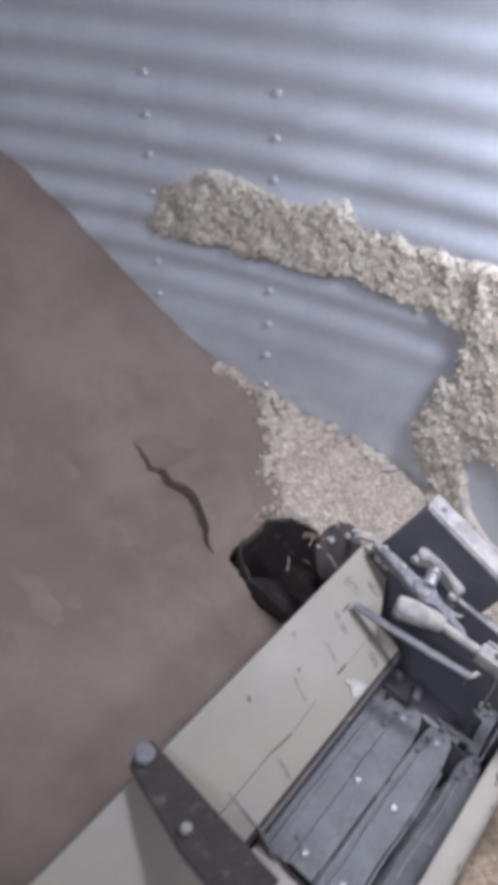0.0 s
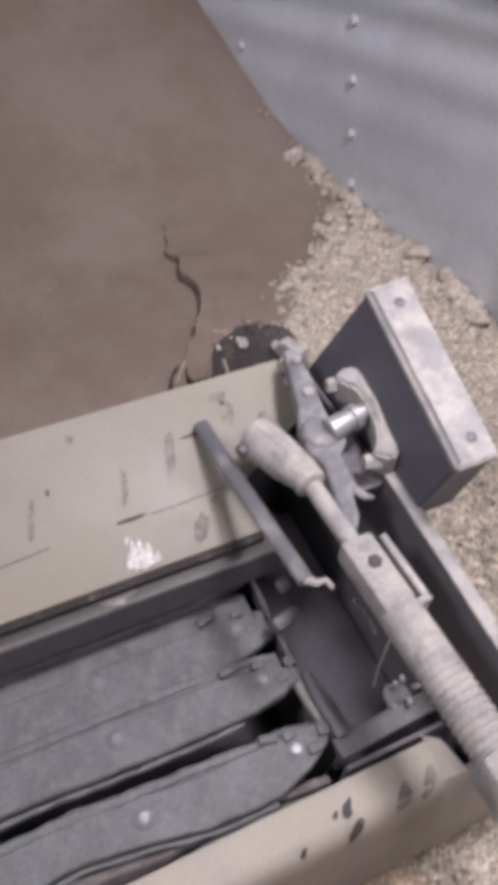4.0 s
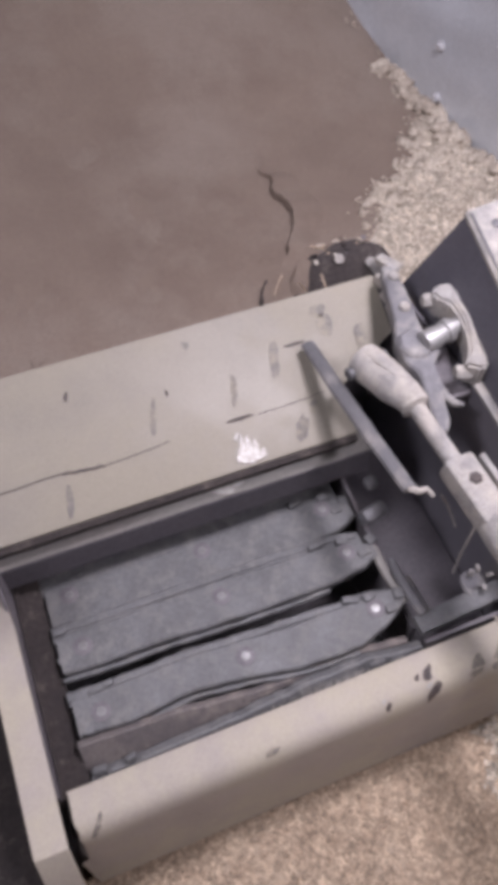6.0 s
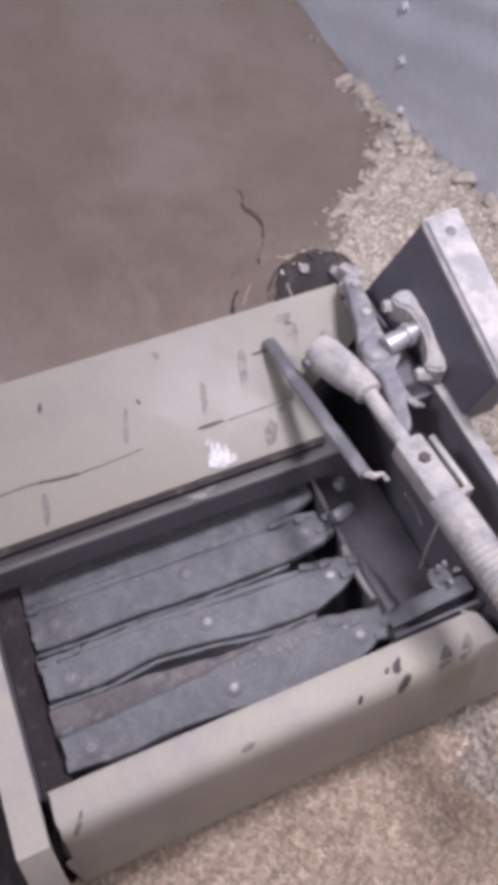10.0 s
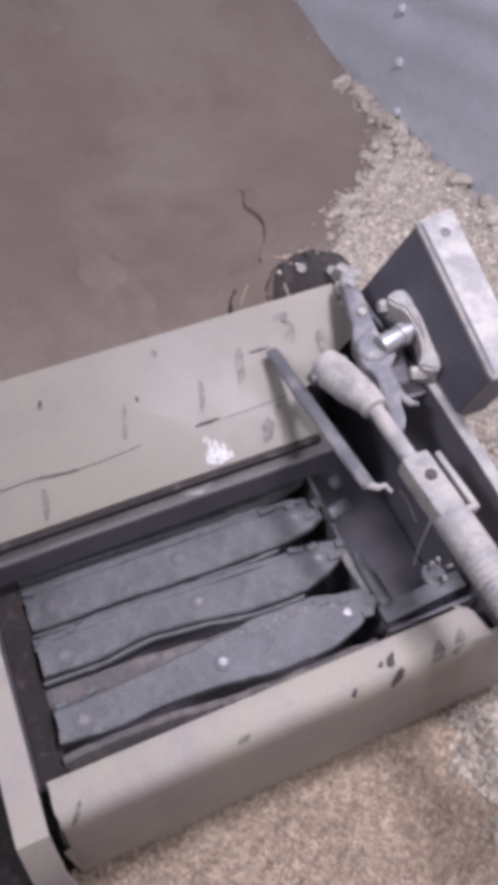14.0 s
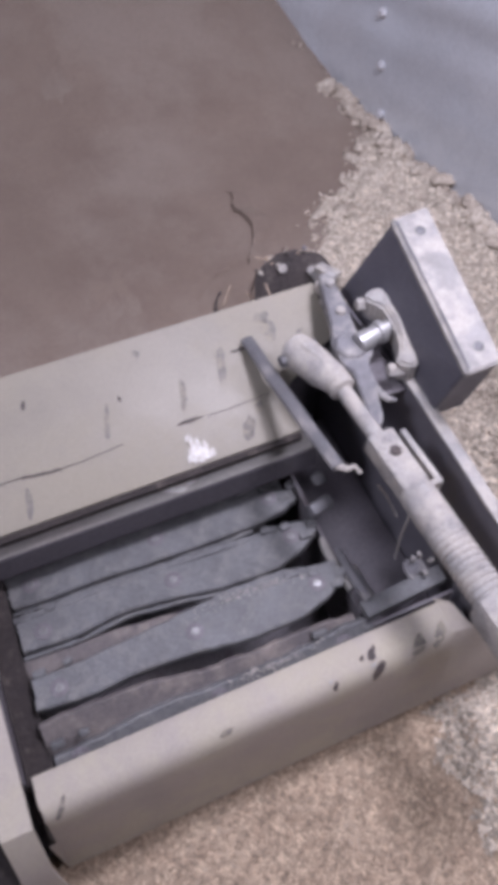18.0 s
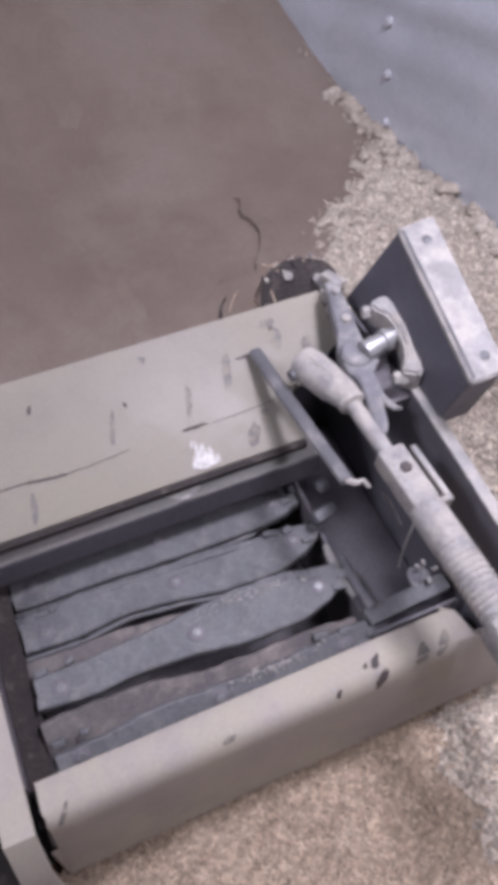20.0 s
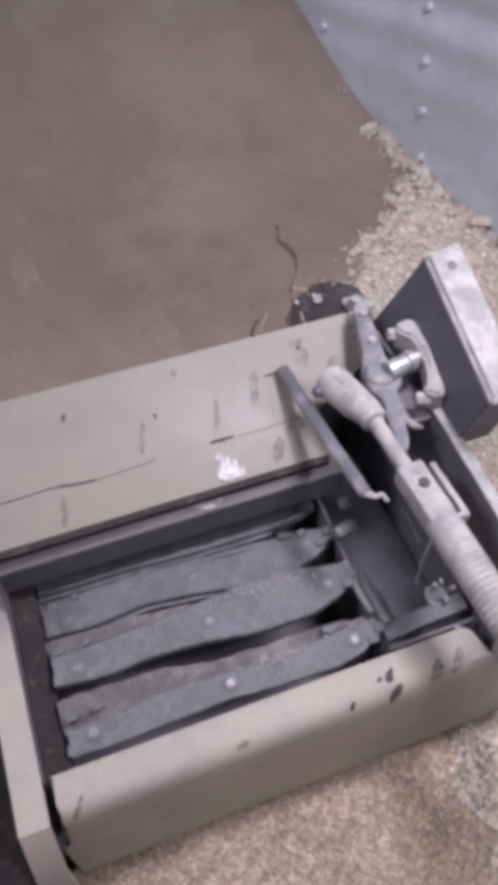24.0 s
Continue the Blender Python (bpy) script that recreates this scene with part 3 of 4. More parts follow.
    ring = [(0.190, 0.2000), (0.205, 0.1925), (0.217, 0.1895), (0.222, 0.1925), (0.231, 0.1950), (0.233, 0.2015), (0.212, 0.2025)]
    plate(bm, [(x, y, 0.1852 + (y - 0.180) * 0.5308 + 0.0042) for x, y in ring], 0.001)
    part("glint_patch", bm, M_BARE_GLINT, lip)


build_hood()


def build_beam():
    path = [(0.002, 0.148), (0.002, 0.158), (-0.002, 0.160), (-0.022, 0.159), (-0.029, 0.156), (-0.034, 0.149), (-0.037, 0.138), (-0.0405, 0.112), (-0.0421, 0.100), (-0.0426, 0.096), (-0.053, 0.022)]
    bm = bmesh.new()
    extrude_x(bm, strip(path, 0.004), 0.006, 0.40)
    for v in bm.verts:
        if v.co.x < 0.01:
            v.co.x += 0.003 * rough_noise(v.co.y * 3, v.co.z, 60) - 0.0075 * (v.co.z < 0.098)
    part("front_beam", bm, M_BEAM, machine, "folded tan front beam with chipped paint")
    bm = bmesh.new()
    n0 = [bm.verts.new(v) for v in ((0.40, 0.002, 0.160), (0.40, -0.029, 0.156), (0.40, -0.037, 0.138), (0.40, -0.053, 0.022))]
    n1 = [bm.verts.new(v) for v in ((0.416, -0.006, 0.155), (0.424, -0.030, 0.148), (0.560, -0.0395, 0.127), (0.570, -0.053, 0.022))]
    for i in range(3):
        bm.faces.new((n0[i], n0[i + 1], n1[i + 1], n1[i]))
    back = [bm.verts.new(v.co + Vector((0, 0.006, -0.004))) for v in n0 + n1]
    for i in range(3):
        bm.faces.new((back[i], back[4 + i], back[5 + i], back[i + 1]))
    bm.faces.new((n1[0], n1[1], back[5], back[4]))
    bm.faces.new((n1[1], n1[2], back[6], back[5]))
    bm.faces.new((n1[2], n1[3], back[7], back[6]))
    bm.faces.new((n0[0], n1[0], back[4], back[0]))
    part("beam_end", bm, M_BEAM, machine)
    rim = [(-0.002, 0.160), (-0.022, 0.159), (-0.029, 0.156), (-0.034, 0.149), (-0.037, 0.138), (-0.053, 0.022)]
    runs = [0.0]
    for (y0, z0), (y1, z1) in zip(rim, rim[1:]):
        runs.append(runs[-1] + math.hypot(y1 - y0, z1 - z0))

    def on_rim(d, off):
        y, z = np.interp(d, runs, [p[0] for p in rim]), np.interp(d, runs, [p[1] for p in rim])
        ya, za = np.interp(d + 0.004, runs, [p[0] for p in rim]), np.interp(d + 0.004, runs, [p[1] for p in rim])
        yb, zb = np.interp(d - 0.004, runs, [p[0] for p in rim]), np.interp(d - 0.004, runs, [p[1] for p in rim])
        t = Vector((0, ya - yb, za - zb)).normalized()
        return Vector((0, y, z)) + Vector((0, t.z, -t.y)) * off

    def chip(name, x, d, dx, dd, mat, off):
        bm = bmesh.new()
        k = 10
        rings = []
        for frac in (1.0, 0.55, 0.0):
            ring = []
            for i in range(k):
                a = 2 * math.pi * i / k
                r = frac * (1 + 0.45 * rough_noise(math.cos(a) + 11 * x, math.sin(a) + 50 * d, 1.6))
                p = on_rim(d + dd * 0.5 * r * math.sin(a), off)
                ring.append(bm.verts.new((x + dx * 0.5 * r * math.cos(a) - 0.25 * dd * r * math.sin(a), p.y, p.z)) if frac else None)
            rings.append(ring)
        mid = on_rim(d, off)
        c = bm.verts.new((x, mid.y, mid.z))
        for i in range(k):
            j = (i + 1) % k
            bm.faces.new((rings[0][i], rings[0][j], rings[1][j], rings[1][i]))
            bm.faces.new((rings[1][i], rings[1][j], c))
        part(name, bm, mat, machine)

    for x, d, dx, dd in ((0.3085, 0.016, 0.005, 0.005), (0.319, 0.0155, 0.009, 0.013), (0.319, 0.035, 0.011, 0.020), (0.276, 0.030, 0.005, 0.009)):
        chip("paint_chip", x, d, dx, dd, M_MARK, 0.0006)
    for x, d, dx, dd in ((0.364, 0.026, 0.014, 0.022), (0.388, 0.024, 0.013, 0.022), (0.17, 0.028, 0.012, 0.008), (0.022, 0.030, 0.006, 0.020)):
        chip("smear", x, d, dx, dd, M_SMEAR, 0.0004)
    for x, d, dx, dd in ((0.3165, 0.0255, 0.006, 0.004), (0.273, 0.024, 0.004, 0.004)):
        chip("bare_spot", x, d, dx, dd, M_BARE_GLINT, 0.0009)


build_beam()


def build_sides():
    # left cheek: a folded flange beside the slats, bent down at its front end
    bm = bmesh.new()
    top = [(-0.027, 0.165), (0.0, 0.165)]
    for x0, x1, pts in ((-0.027, -0.001, [(0.188, 0.196), (0.165, 0.184), (0.14, 0.172), (-0.038, 0.163), (-0.062, 0.12), (-0.075, 0.02)]),):
        extrude_x(bm, strip(pts[::-1], 0.004), x0, x1)
    part("left_flange", bm, M_BEAM, machine)
    bm = bmesh.new()
    extrude_x(bm, [(0.34, 0.268), (0.19, 0.22), (0.14, 0.168), (0.0, 0.16), (0.0, 0.02), (0.34, 0.02)], -0.004, -0.001)
    part("left_cheek", bm, M_DARK, machine)
    bm = bmesh.new()
    extrude_x(bm, [(-0.07, 0.02), (-0.058, 0.118), (-0.036, 0.158), (0.14, 0.168), (0.30, 0.2), (0.30, 0.02)], -0.031, -0.028)
    part("outer_cheek", bm, M_SHADE_DARK, machine)
    # dark strip between cheek and slats
    bm = bmesh.new()
    rows = []
    for k in range(40):
        y = -0.03 + k * 0.006
        w = 0.023 + 0.0018 * rough_noise(y, 0.4, 60)
        z = 0.136 + 0.0015 * rough_noise(y, 2.4, 40)
        rows.append([bm.verts.new(p) for p in ((0.0, y, z - 0.01), (0.0, y, z + 0.006), (w * 0.6, y, z + 0.004), (w, y, z), (w, y, z - 0.01))])
    for p, q in zip(rows, rows[1:]):
        for k in range(4):
            bm.faces.new((p[k], p[k + 1], q[k + 1], q[k]))
    part("edge_strip", bm, M_SHADE_DARK, machine, "black wavy strip along the cheek")
    # the arm that lies over the hood at the left
    bm = bmesh.new()
    plate(bm, [(-0.042, 0.348, 0.290), (-0.080, 0.345, 0.290), (-0.107, 0.240, 0.288), (-0.118, 0.140, 0.286), (-0.055, 0.140, 0.286), (-0.049, 0.235, 0.288)], 0.010)
    arm = part("left_arm", bm, M_SHADE_DARK, machine, "dark oily arm lying over the hood")
    bm = bmesh.new()
    rod(bm, (-0.062, 0.341, 0.270), (-0.062, 0.341, 0.300), 0.013, 14)
    part("pivot", bm, M_ARM, arm)
    bm = bmesh.new()
    hexagon(bm, (-0.088, 0.25, 0.284), (-0.088, 0.25, 0.298), 0.007)
    part("bolt", bm, M_CAST, arm)
    # made-up dark sheet that fills the dark area left of the cheek
    bm = bmesh.new()
    add_box(bm, (0.62, 0.40, 0.004), pose(-0.342, 0.02, 0.10), 0.001)
    part("dark_filler", bm, M_SHADE_DARK, machine, "made-up dark panel beside the cheek")
    # right side plate with its flange
    bm = bmesh.new()
    extrude_x(bm, [(0.330, 0.262), (0.172, 0.276), (-0.070, 0.2615), (-0.070, 0.200), (-0.034, 0.150), (-0.034, -0.02), (0.330, -0.02)], 0.440, 0.444)
    part("right_plate", bm, M_PLATE, machine, "dark steel side plate")
    bm = bmesh.new()
    add_box(bm, (0.012, 0.248, 0.004), pose(0.4445, 0.051, 0.2735, 3.5, 0, 0), 0.001)
    part("right_flange", bm, M_BOX, machine)
    # bed under the slats, cavity at the drive side; their shade is in the dark colour
    bm = bmesh.new()
    add_box(bm, (0.475, 0.36, 0.004), pose(0.207, 0.15, -0.014))
    part("bed", bm, M_DARK, machine)
    # a made-up floor, set high to catch light and brighten the cavity
    bm = bmesh.new()
    add_box(bm, (0.090, 0.270, 0.003), pose(0.3925, 0.165, 0.060, 0, 4, 0), 0.001)
    part("cavity_floor", bm, M_BLACK, machine, "added floor that lifts the dark of the rod cavity")
    bm = bmesh.new()
    extrude_x(bm, [(0.03, 0.02), (0.03, 0.125), (0.30, 0.15), (0.30, 0.02)], 0.338, 0.342)
    part("inner_rail", bm, M_DARK, machine)
    bm = bmesh.new()
    add_box(bm, (0.48, 0.004, 0.24), pose(0.2, 0.325, 0.14))
    part("back_plate", bm, M_BLACK, machine)


build_sides()

# the apron: a loop of slats that close up and sink a little towards the back, round a roller at either end
SLAT_PITCH, FRONT_R, BACK_R, FRONT_Y, BACK_Y, CLOSE_Y, TOP_Z = 0.0645, 0.060, 0.060, 0.045, 0.215, 0.098, 0.150


def loop_pose(s):
    """The pose of a slat's top centre, s metres along the loop; s is y on the front of the top run."""
    if s > CLOSE_Y:
        run = min(s, BACK_Y) - CLOSE_Y
        a = min(max(0.0, s - BACK_Y) / BACK_R, math.pi)
        return pose(0, CLOSE_Y + 0.86 * run + BACK_R * math.sin(a), TOP_Z - 0.16 * run - BACK_R + BACK_R * math.cos(a), -4 - math.degrees(a), 0, 0)
    if s >= FRONT_Y:
        return pose(0, s, TOP_Z)
    a = (FRONT_Y - s) / FRONT_R
    if a <= math.pi:
        return pose(0, FRONT_Y - FRONT_R * math.sin(a), TOP_Z - FRONT_R + FRONT_R * math.cos(a), math.degrees(a), 0, 0)
    return pose(0, FRONT_Y + (a - math.pi) * FRONT_R, TOP_Z - 2 * FRONT_R, 180, 0, 0)


# each slat's worn front and back edge and its board's back edge, in millimetres, at these places along it
STATIONS = (0.026, 0.075, 0.125, 0.175, 0.225, 0.28, 0.31, 0.334)
WORN = {
    7: ((-27, -29, -29, -30, -31, -31, -28, -20), (12, 12, 11, 12, 12, 11, 9, 2), (44, 44, 44, 44, 43, 42, 38, 30)),
    6: ((-19, -22, -22, -24, -25, -24, -21, -13), (16, 15, 16, 17, 15, 13, 9, 1), (29, 27, 27, 27, 27, 26, 24, 18)),
    5: ((-14, -17, -12, -18, -27, -28, -19, -5), (18, 18, 19, 16, 12, 12, 14, 13), (27, 26, 26, 24, 22, 20, 18, 15)),
    4: ((-13, -17, -15, -19, -27, -26, -18, -6), (17, 17, 19, 23, 28, 27, 20, 17), (40, 39, 36, 30, 29, 28, 21, 17)),
    3: ((-16, -17, -15, -14, -18, -19, -15, -5), (8, 10, 14, 11, 10, 12, 15, 14), (37, 37, 34, 25, 24, 24, 20, 17)),
}


def along(table, x):
    return float(np.interp(x, STATIONS, table)) * 0.001


def bar_body(bm, xs, front, back, top, thick, lip=0.0016):
    """A flat bar whose two edges wander, with rounded rims."""
    rows = []
    for x in xs:
        a, b, z = front(x), back(x), top(x)
        rows.append([(x, a, z - thick), (x, a, z - lip), (x, a + lip, z), (x, b - lip, z), (x, b, z - lip), (x, b, z - thick)])
    vs = [[bm.verts.new(p) for p in r] for r in rows]
    for p, q in zip(vs, vs[1:]):
        for k in range(6):
            bm.faces.new((p[k], p[(k + 1) % 6], q[(k + 1) % 6], q[k]))
    bm.faces.new(vs[0][::-1])
    bm.faces.new(vs[-1])


def build_slat(seed):
    """A worn steel slat, the thinner board behind it, bolts, lugs and a little spilt grain."""
    rng = random.Random(seed)
    worn = WORN.get(seed, WORN[6])
    jag = lambda x, s: 0.0011 * rough_noise(x, 1.3 * seed + s, 55.0) + 0.0007 * rough_noise(x, 2.1 * seed + s, 160.0)  # noqa: E731
    bow = lambda x: 0.0013 * math.sin(19 * x + seed) - 0.0015 * smoothstep(0.22, 0.334, x)  # noqa: E731
    xs = [0.026 + 0.308 * i / 64 for i in range(65)]
    bm = bmesh.new()
    bar_body(bm, xs, lambda x: along(worn[0], x) + jag(x, 0), lambda x: max(along(worn[0], x) + 0.006, along(worn[1], x) + jag(x, 3)), bow, 0.009)
    slat = part("slat", bm, M_SLAT, machine, "grey bolted steel slat with worn wavy edges")
    lowered = {4: 0.013, 3: 0.009, 5: 0.0045}.get(seed, 0.0035)
    bm = bmesh.new()
    xs = [0.023 + 0.304 * i / 48 + rng.uniform(-0.001, 0.001) for i in range(49)]
    bar_body(bm, xs, lambda x: along(worn[1], x) - 0.004, lambda x: along(worn[2], x) + 1.6 * jag(x, 5), lambda x: bow(x) - lowered + 0.3 * jag(x, 8), 0.007, 0.0012)
    part("board", bm, M_BOARD if seed < 5 else M_SLAT, slat, "dusty backing board")
    if seed >= 5:
        # the split and chipped strip that lies along the board
        bm = bmesh.new()
        xs = [0.024 + 0.298 * i / 40 for i in range(41)]
        bar_body(bm, xs, lambda x: along(worn[2], x) - 0.0085 + jag(x, 11), lambda x: along(worn[2], x) - 0.0015 + jag(x, 13), lambda x: bow(x) - lowered + 0.0022 + 0.5 * jag(x, 17), 0.004, 0.0008)
        part("strip", bm, M_SLAT, slat)
        bm = bmesh.new()
        bar_body(bm, xs[:-6], lambda x: along(worn[0], x) - 0.0052 + jag(x, 19), lambda x: along(worn[0], x) - 0.0012 + jag(x, 23), lambda x: bow(x) - 0.0055, 0.004, 0.0008)
        part("rib", bm, M_SLAT, slat)
    if seed in (3, 4):
        bm = bmesh.new()
        for k in range(130):
            px = 0.026 + 0.309 * rng.gauss(0.70, 0.09)
            py = along(worn[1], px) - (0.002 if seed == 3 else 0.010) + rng.gauss(0, 0.0022)
            bmesh.ops.create_icosphere(bm, subdivisions=1, radius=rng.uniform(0.0006, 0.0013), matrix=pose(px, py, bow(px) + 0.0004, rng.uniform(0, 90), 0, rng.uniform(0, 180)) @ Matrix.Diagonal((1.6, 0.9, 0.5, 1)))
        tagged(part("spilt_grain", bm, M_CAST, slat), "pale spilt grain", kind="stuff")
    for x in (0.048, 0.179, 0.307):
        bm = bmesh.new()
        lathe(bm, (x, 0, bow(x) - 0.001), (x, 0, bow(x) + 0.004), [(0, 0.0064), (0.0014, 0.0064), (0.0018, 0.0056), (0.0015, 0.0046), (0.0026, 0.0040), (0.0028, 0.0012)], 14)
        part("bolt", bm, M_BOLT, slat)
        bm = bmesh.new()
        lathe(bm, (x, 0, bow(x) - 0.002), (x, 0, bow(x) + 0.002), [(0, 0.0086), (0.0028, 0.0086), (0.0031, 0.0080)], 16)
        part("washer", bm, M_DARK, slat)
    # loose lugs and chipped ends
    for x, y, sx, sy in ((0.034, 0.020, 0.012, 0.007), (0.060, 0.021, 0.009, 0.006), (0.286, 0.017, 0.016, 0.007), (0.309, 0.013, 0.011, 0.008), (0.030, -0.008, 0.010, 0.011), (0.331, 0.004, 0.010, 0.010), (0.322, -0.006, 0.012, 0.008)):
        bm = bmesh.new()
        add_box(bm, (sx, sy, 0.006), pose(x + rng.uniform(-0.004, 0.004), y + rng.uniform(-0.002, 0.002), -0.0022 + rng.uniform(-0.001, 0.0006), rng.uniform(-6, 6), rng.uniform(-6, 6), rng.uniform(-16, 16)), 0.0014)
        part("lug", bm, M_SLAT, slat)
    return slat


slats = [(k, build_slat(k + 5)) for k in range(-3, 4)]


def build_drive_side():
    # guide bars and cross piece beside the slats
    for x, y0, y1, z, mat in ((0.343, 0.034, 0.094, 0.148, M_BAR), (0.335, 0.052, 0.114, 0.142, M_LIP), (0.352, 0.030, 0.075, 0.138, M_BAR)):
        bm = bmesh.new()
        pts = [(x - 0.004 * math.sin(2.4 * k / 6) + 0.003, y0 + (y1 - y0) * k / 6, z - 0.004 * (k / 6 - 0.4) ** 2) for k in range(7)]
        sweep(bm, pts, [(0.0050, 0.003)] * 6 + [(0.0032, 0.003)], 8)
        part("guide_bar", bm, mat, machine)
    bm = bmesh.new()
    add_box(bm, (0.092, 0.018, 0.010), pose(0.384, 0.030, 0.138, 0, 0, 3), 0.0015)
    part("cross_bar", bm, M_SLAT, machine)
    bm = bmesh.new()
    add_box(bm, (0.092, 0.004, 0.10), pose(0.384, 0.012, 0.09), 0.001)
    part("front_web", bm, M_DARK, machine)
    # a castellated nut and its washer on the idler shaft
    bm = bmesh.new()
    lathe(bm, (0.402, 0.046, 0.135), (0.414, 0.044, 0.150), [(0, 0.010), (0.003, 0.0135), (0.005, 0.0135), (0.006, 0.008), (0.016, 0.0075)], 12)
    idler = part("idler", bm, M_ARM, machine)
    for k in (0, 1, 2, 4):
        a = radians(64 * k + 14 * (k % 2))
        bm = bmesh.new()
        add_box(bm, (0.0055, 0.004, 0.007), pose(0.412 + 0.0095 * math.cos(a), 0.045 + 0.0095 * math.sin(a), 0.151, 20 * math.cos(3 * a), 15, math.degrees(a)), 0.001)
        part("tooth", bm, M_CAST, idler)
    for x, y, z, sx in ((0.344, 0.140, 0.158, 0.030), (0.322, 0.200, 0.172, 0.022), (0.354, 0.203, 0.176, 0.020), (0.362, 0.176, 0.148, 0.016)):
        bm = bmesh.new()
        add_box(bm, (sx, 0.015, sx * 0.6), pose(x, y, z, 20, 10, 15), 0.005)
        part("lug", bm, M_BAR, machine)
    # thin wires hanging in the cavity
    for pts in ([(0.392, 0.068, 0.262), (0.386, 0.060, 0.240), (0.381, 0.056, 0.205), (0.381, 0.053, 0.172)], [(0.374, 0.097, 0.246), (0.385, 0.096, 0.225), (0.395, 0.094, 0.200), (0.404, 0.092, 0.176)]):
        bm = bmesh.new()
        sweep(bm, pts, 0.0012, 6)
        part("wire", bm, M_CAST, machine)
    # flat forked arm on the drive hub
    def slab(name, outline, z0, z1, mat, parent, label="", bevel=0.0016):
        bm = bmesh.new()
        low, high = [bm.verts.new((x, y, z0(y) if callable(z0) else z0)) for x, y in outline], [bm.verts.new((x, y, z1(y) if callable(z1) else z1)) for x, y in outline]
        bm.faces.new(low[::-1])
        bm.faces.new(high)
        for i in range(len(outline)):
            j = (i + 1) % len(outline)
            bm.faces.new((low[i], low[j], high[j], high[i]))
        bmesh.ops.recalc_face_normals(bm, faces=bm.faces)
        bmesh.ops.bevel(bm, geom=list(bm.edges), offset=bevel, segments=2, affect="EDGES")
        return part(name, bm, mat, parent, label)

    arm = slab("forked_arm", [(0.418, 0.318), (0.428, 0.316), (0.427, 0.285), (0.418, 0.238), (0.421, 0.206), (0.408, 0.194), (0.406, 0.172), (0.400, 0.158), (0.396, 0.140), (0.389, 0.131), (0.381, 0.135), (0.386, 0.160), (0.391, 0.190), (0.386, 0.202), (0.388, 0.228), (0.400, 0.254), (0.409, 0.288)], lambda y: 0.282 - 0.15 * max(0.0, 0.19 - y), lambda y: 0.298 - 0.15 * max(0.0, 0.19 - y), M_ARM, machine, "dust-caked flat cast forked arm", 0.0014)
    bm = bmesh.new()
    sweep(bm, [(0.402, 0.176, 0.291), (0.4045, 0.163, 0.290), (0.409, 0.155, 0.289), (0.416, 0.152, 0.287)], [(0.0045, 0.005), (0.0042, 0.004), (0.0034, 0.0032), (0.0015, 0.002)], 8)
    part("claw", bm, M_ARM, arm)
    bm = bmesh.new()
    lathe(bm, (0.4035, 0.219, 0.290), (0.4035, 0.2185, 0.304), [(0, 0.017), (0.010, 0.017), (0.0125, 0.0145)], 8)
    part("boss", bm, M_ARM, arm)
    bm = bmesh.new()
    lathe(bm, (0.408, 0.215, 0.302), (0.446, 0.222, 0.304), [(0, 0.0105), (0.014, 0.0105), (0.0145, 0.0095), (0.022, 0.0095), (0.0225, 0.0115), (0.029, 0.0115), (0.030, 0.008), (0.038, 0.008)], 18)
    part("hub", bm, M_BRIGHT, arm, "rubbed shiny hub")
    for x, y in ((0.422, 0.300), (0.414, 0.262)):
        bm = bmesh.new()
        hexagon(bm, (x, y, 0.296), (x, y, 0.302), 0.0055)
        part("bolt", bm, M_CAST, arm)
    # curved clamp against the cover
    clamp = slab("curved_clamp", [(0.431, 0.252), (0.439, 0.258), (0.452, 0.257), (0.458, 0.240), (0.460, 0.215), (0.456, 0.188), (0.448, 0.171), (0.440, 0.169), (0.427, 0.178), (0.432, 0.183), (0.437, 0.188), (0.443, 0.204), (0.444, 0.222), (0.442, 0.238), (0.435, 0.242)], lambda y: 0.278 + 0.2 * (y - 0.16), lambda y: 0.304 + 0.2 * (y - 0.16), M_CAST, machine, "curved pale cast clamp", 0.0026)
    bm = bmesh.new()
    sweep(bm, [(0.449, 0.245, 0.3205), (0.451, 0.218, 0.3165), (0.447, 0.190, 0.3095)], [(0.0025, 0.001), (0.003, 0.0022), (0.0025, 0.001)], 8)
    part("clamp_rib", bm, M_CAST, clamp)
    for x, y in ((0.434, 0.252), (0.430, 0.178)):
        z = 0.29 + 0.2 * (y - 0.16)
        bm = bmesh.new()
        hexagon(bm, (x + 0.006, y, z), (x - 0.008, y + 0.003, z + 0.001), 0.0068)
        part("bolt_head", bm, M_CAST, clamp)
    # bearing plate behind the hub, in the interior's dark colour
    bm = bmesh.new()
    add_box(bm, (0.030, 0.060, 0.004), pose(0.430, 0.200, 0.270), 0.001)
    part("bearing_plate", bm, M_DARK, machine)
    # small cleats along the hood's end
    for k, (x, y) in enumerate(((0.424, 0.322), (0.421, 0.302), (0.419, 0.286), (0.436, 0.350), (0.425, 0.262))):
        bm = bmesh.new()
        add_box(bm, (0.008, 0.013, 0.012), pose(x, y, 0.272 - 0.01 * (k == 3), 10, 8 * k, 12), 0.002)
        part("cleat", bm, M_CAST, machine)
    bm = bmesh.new()
    add_box(bm, (0.007, 0.030, 0.008), pose(0.436, 0.334, 0.278, -12, 0, 14), 0.002)
    part("bracket", bm, M_CAST, machine)


build_drive_side()


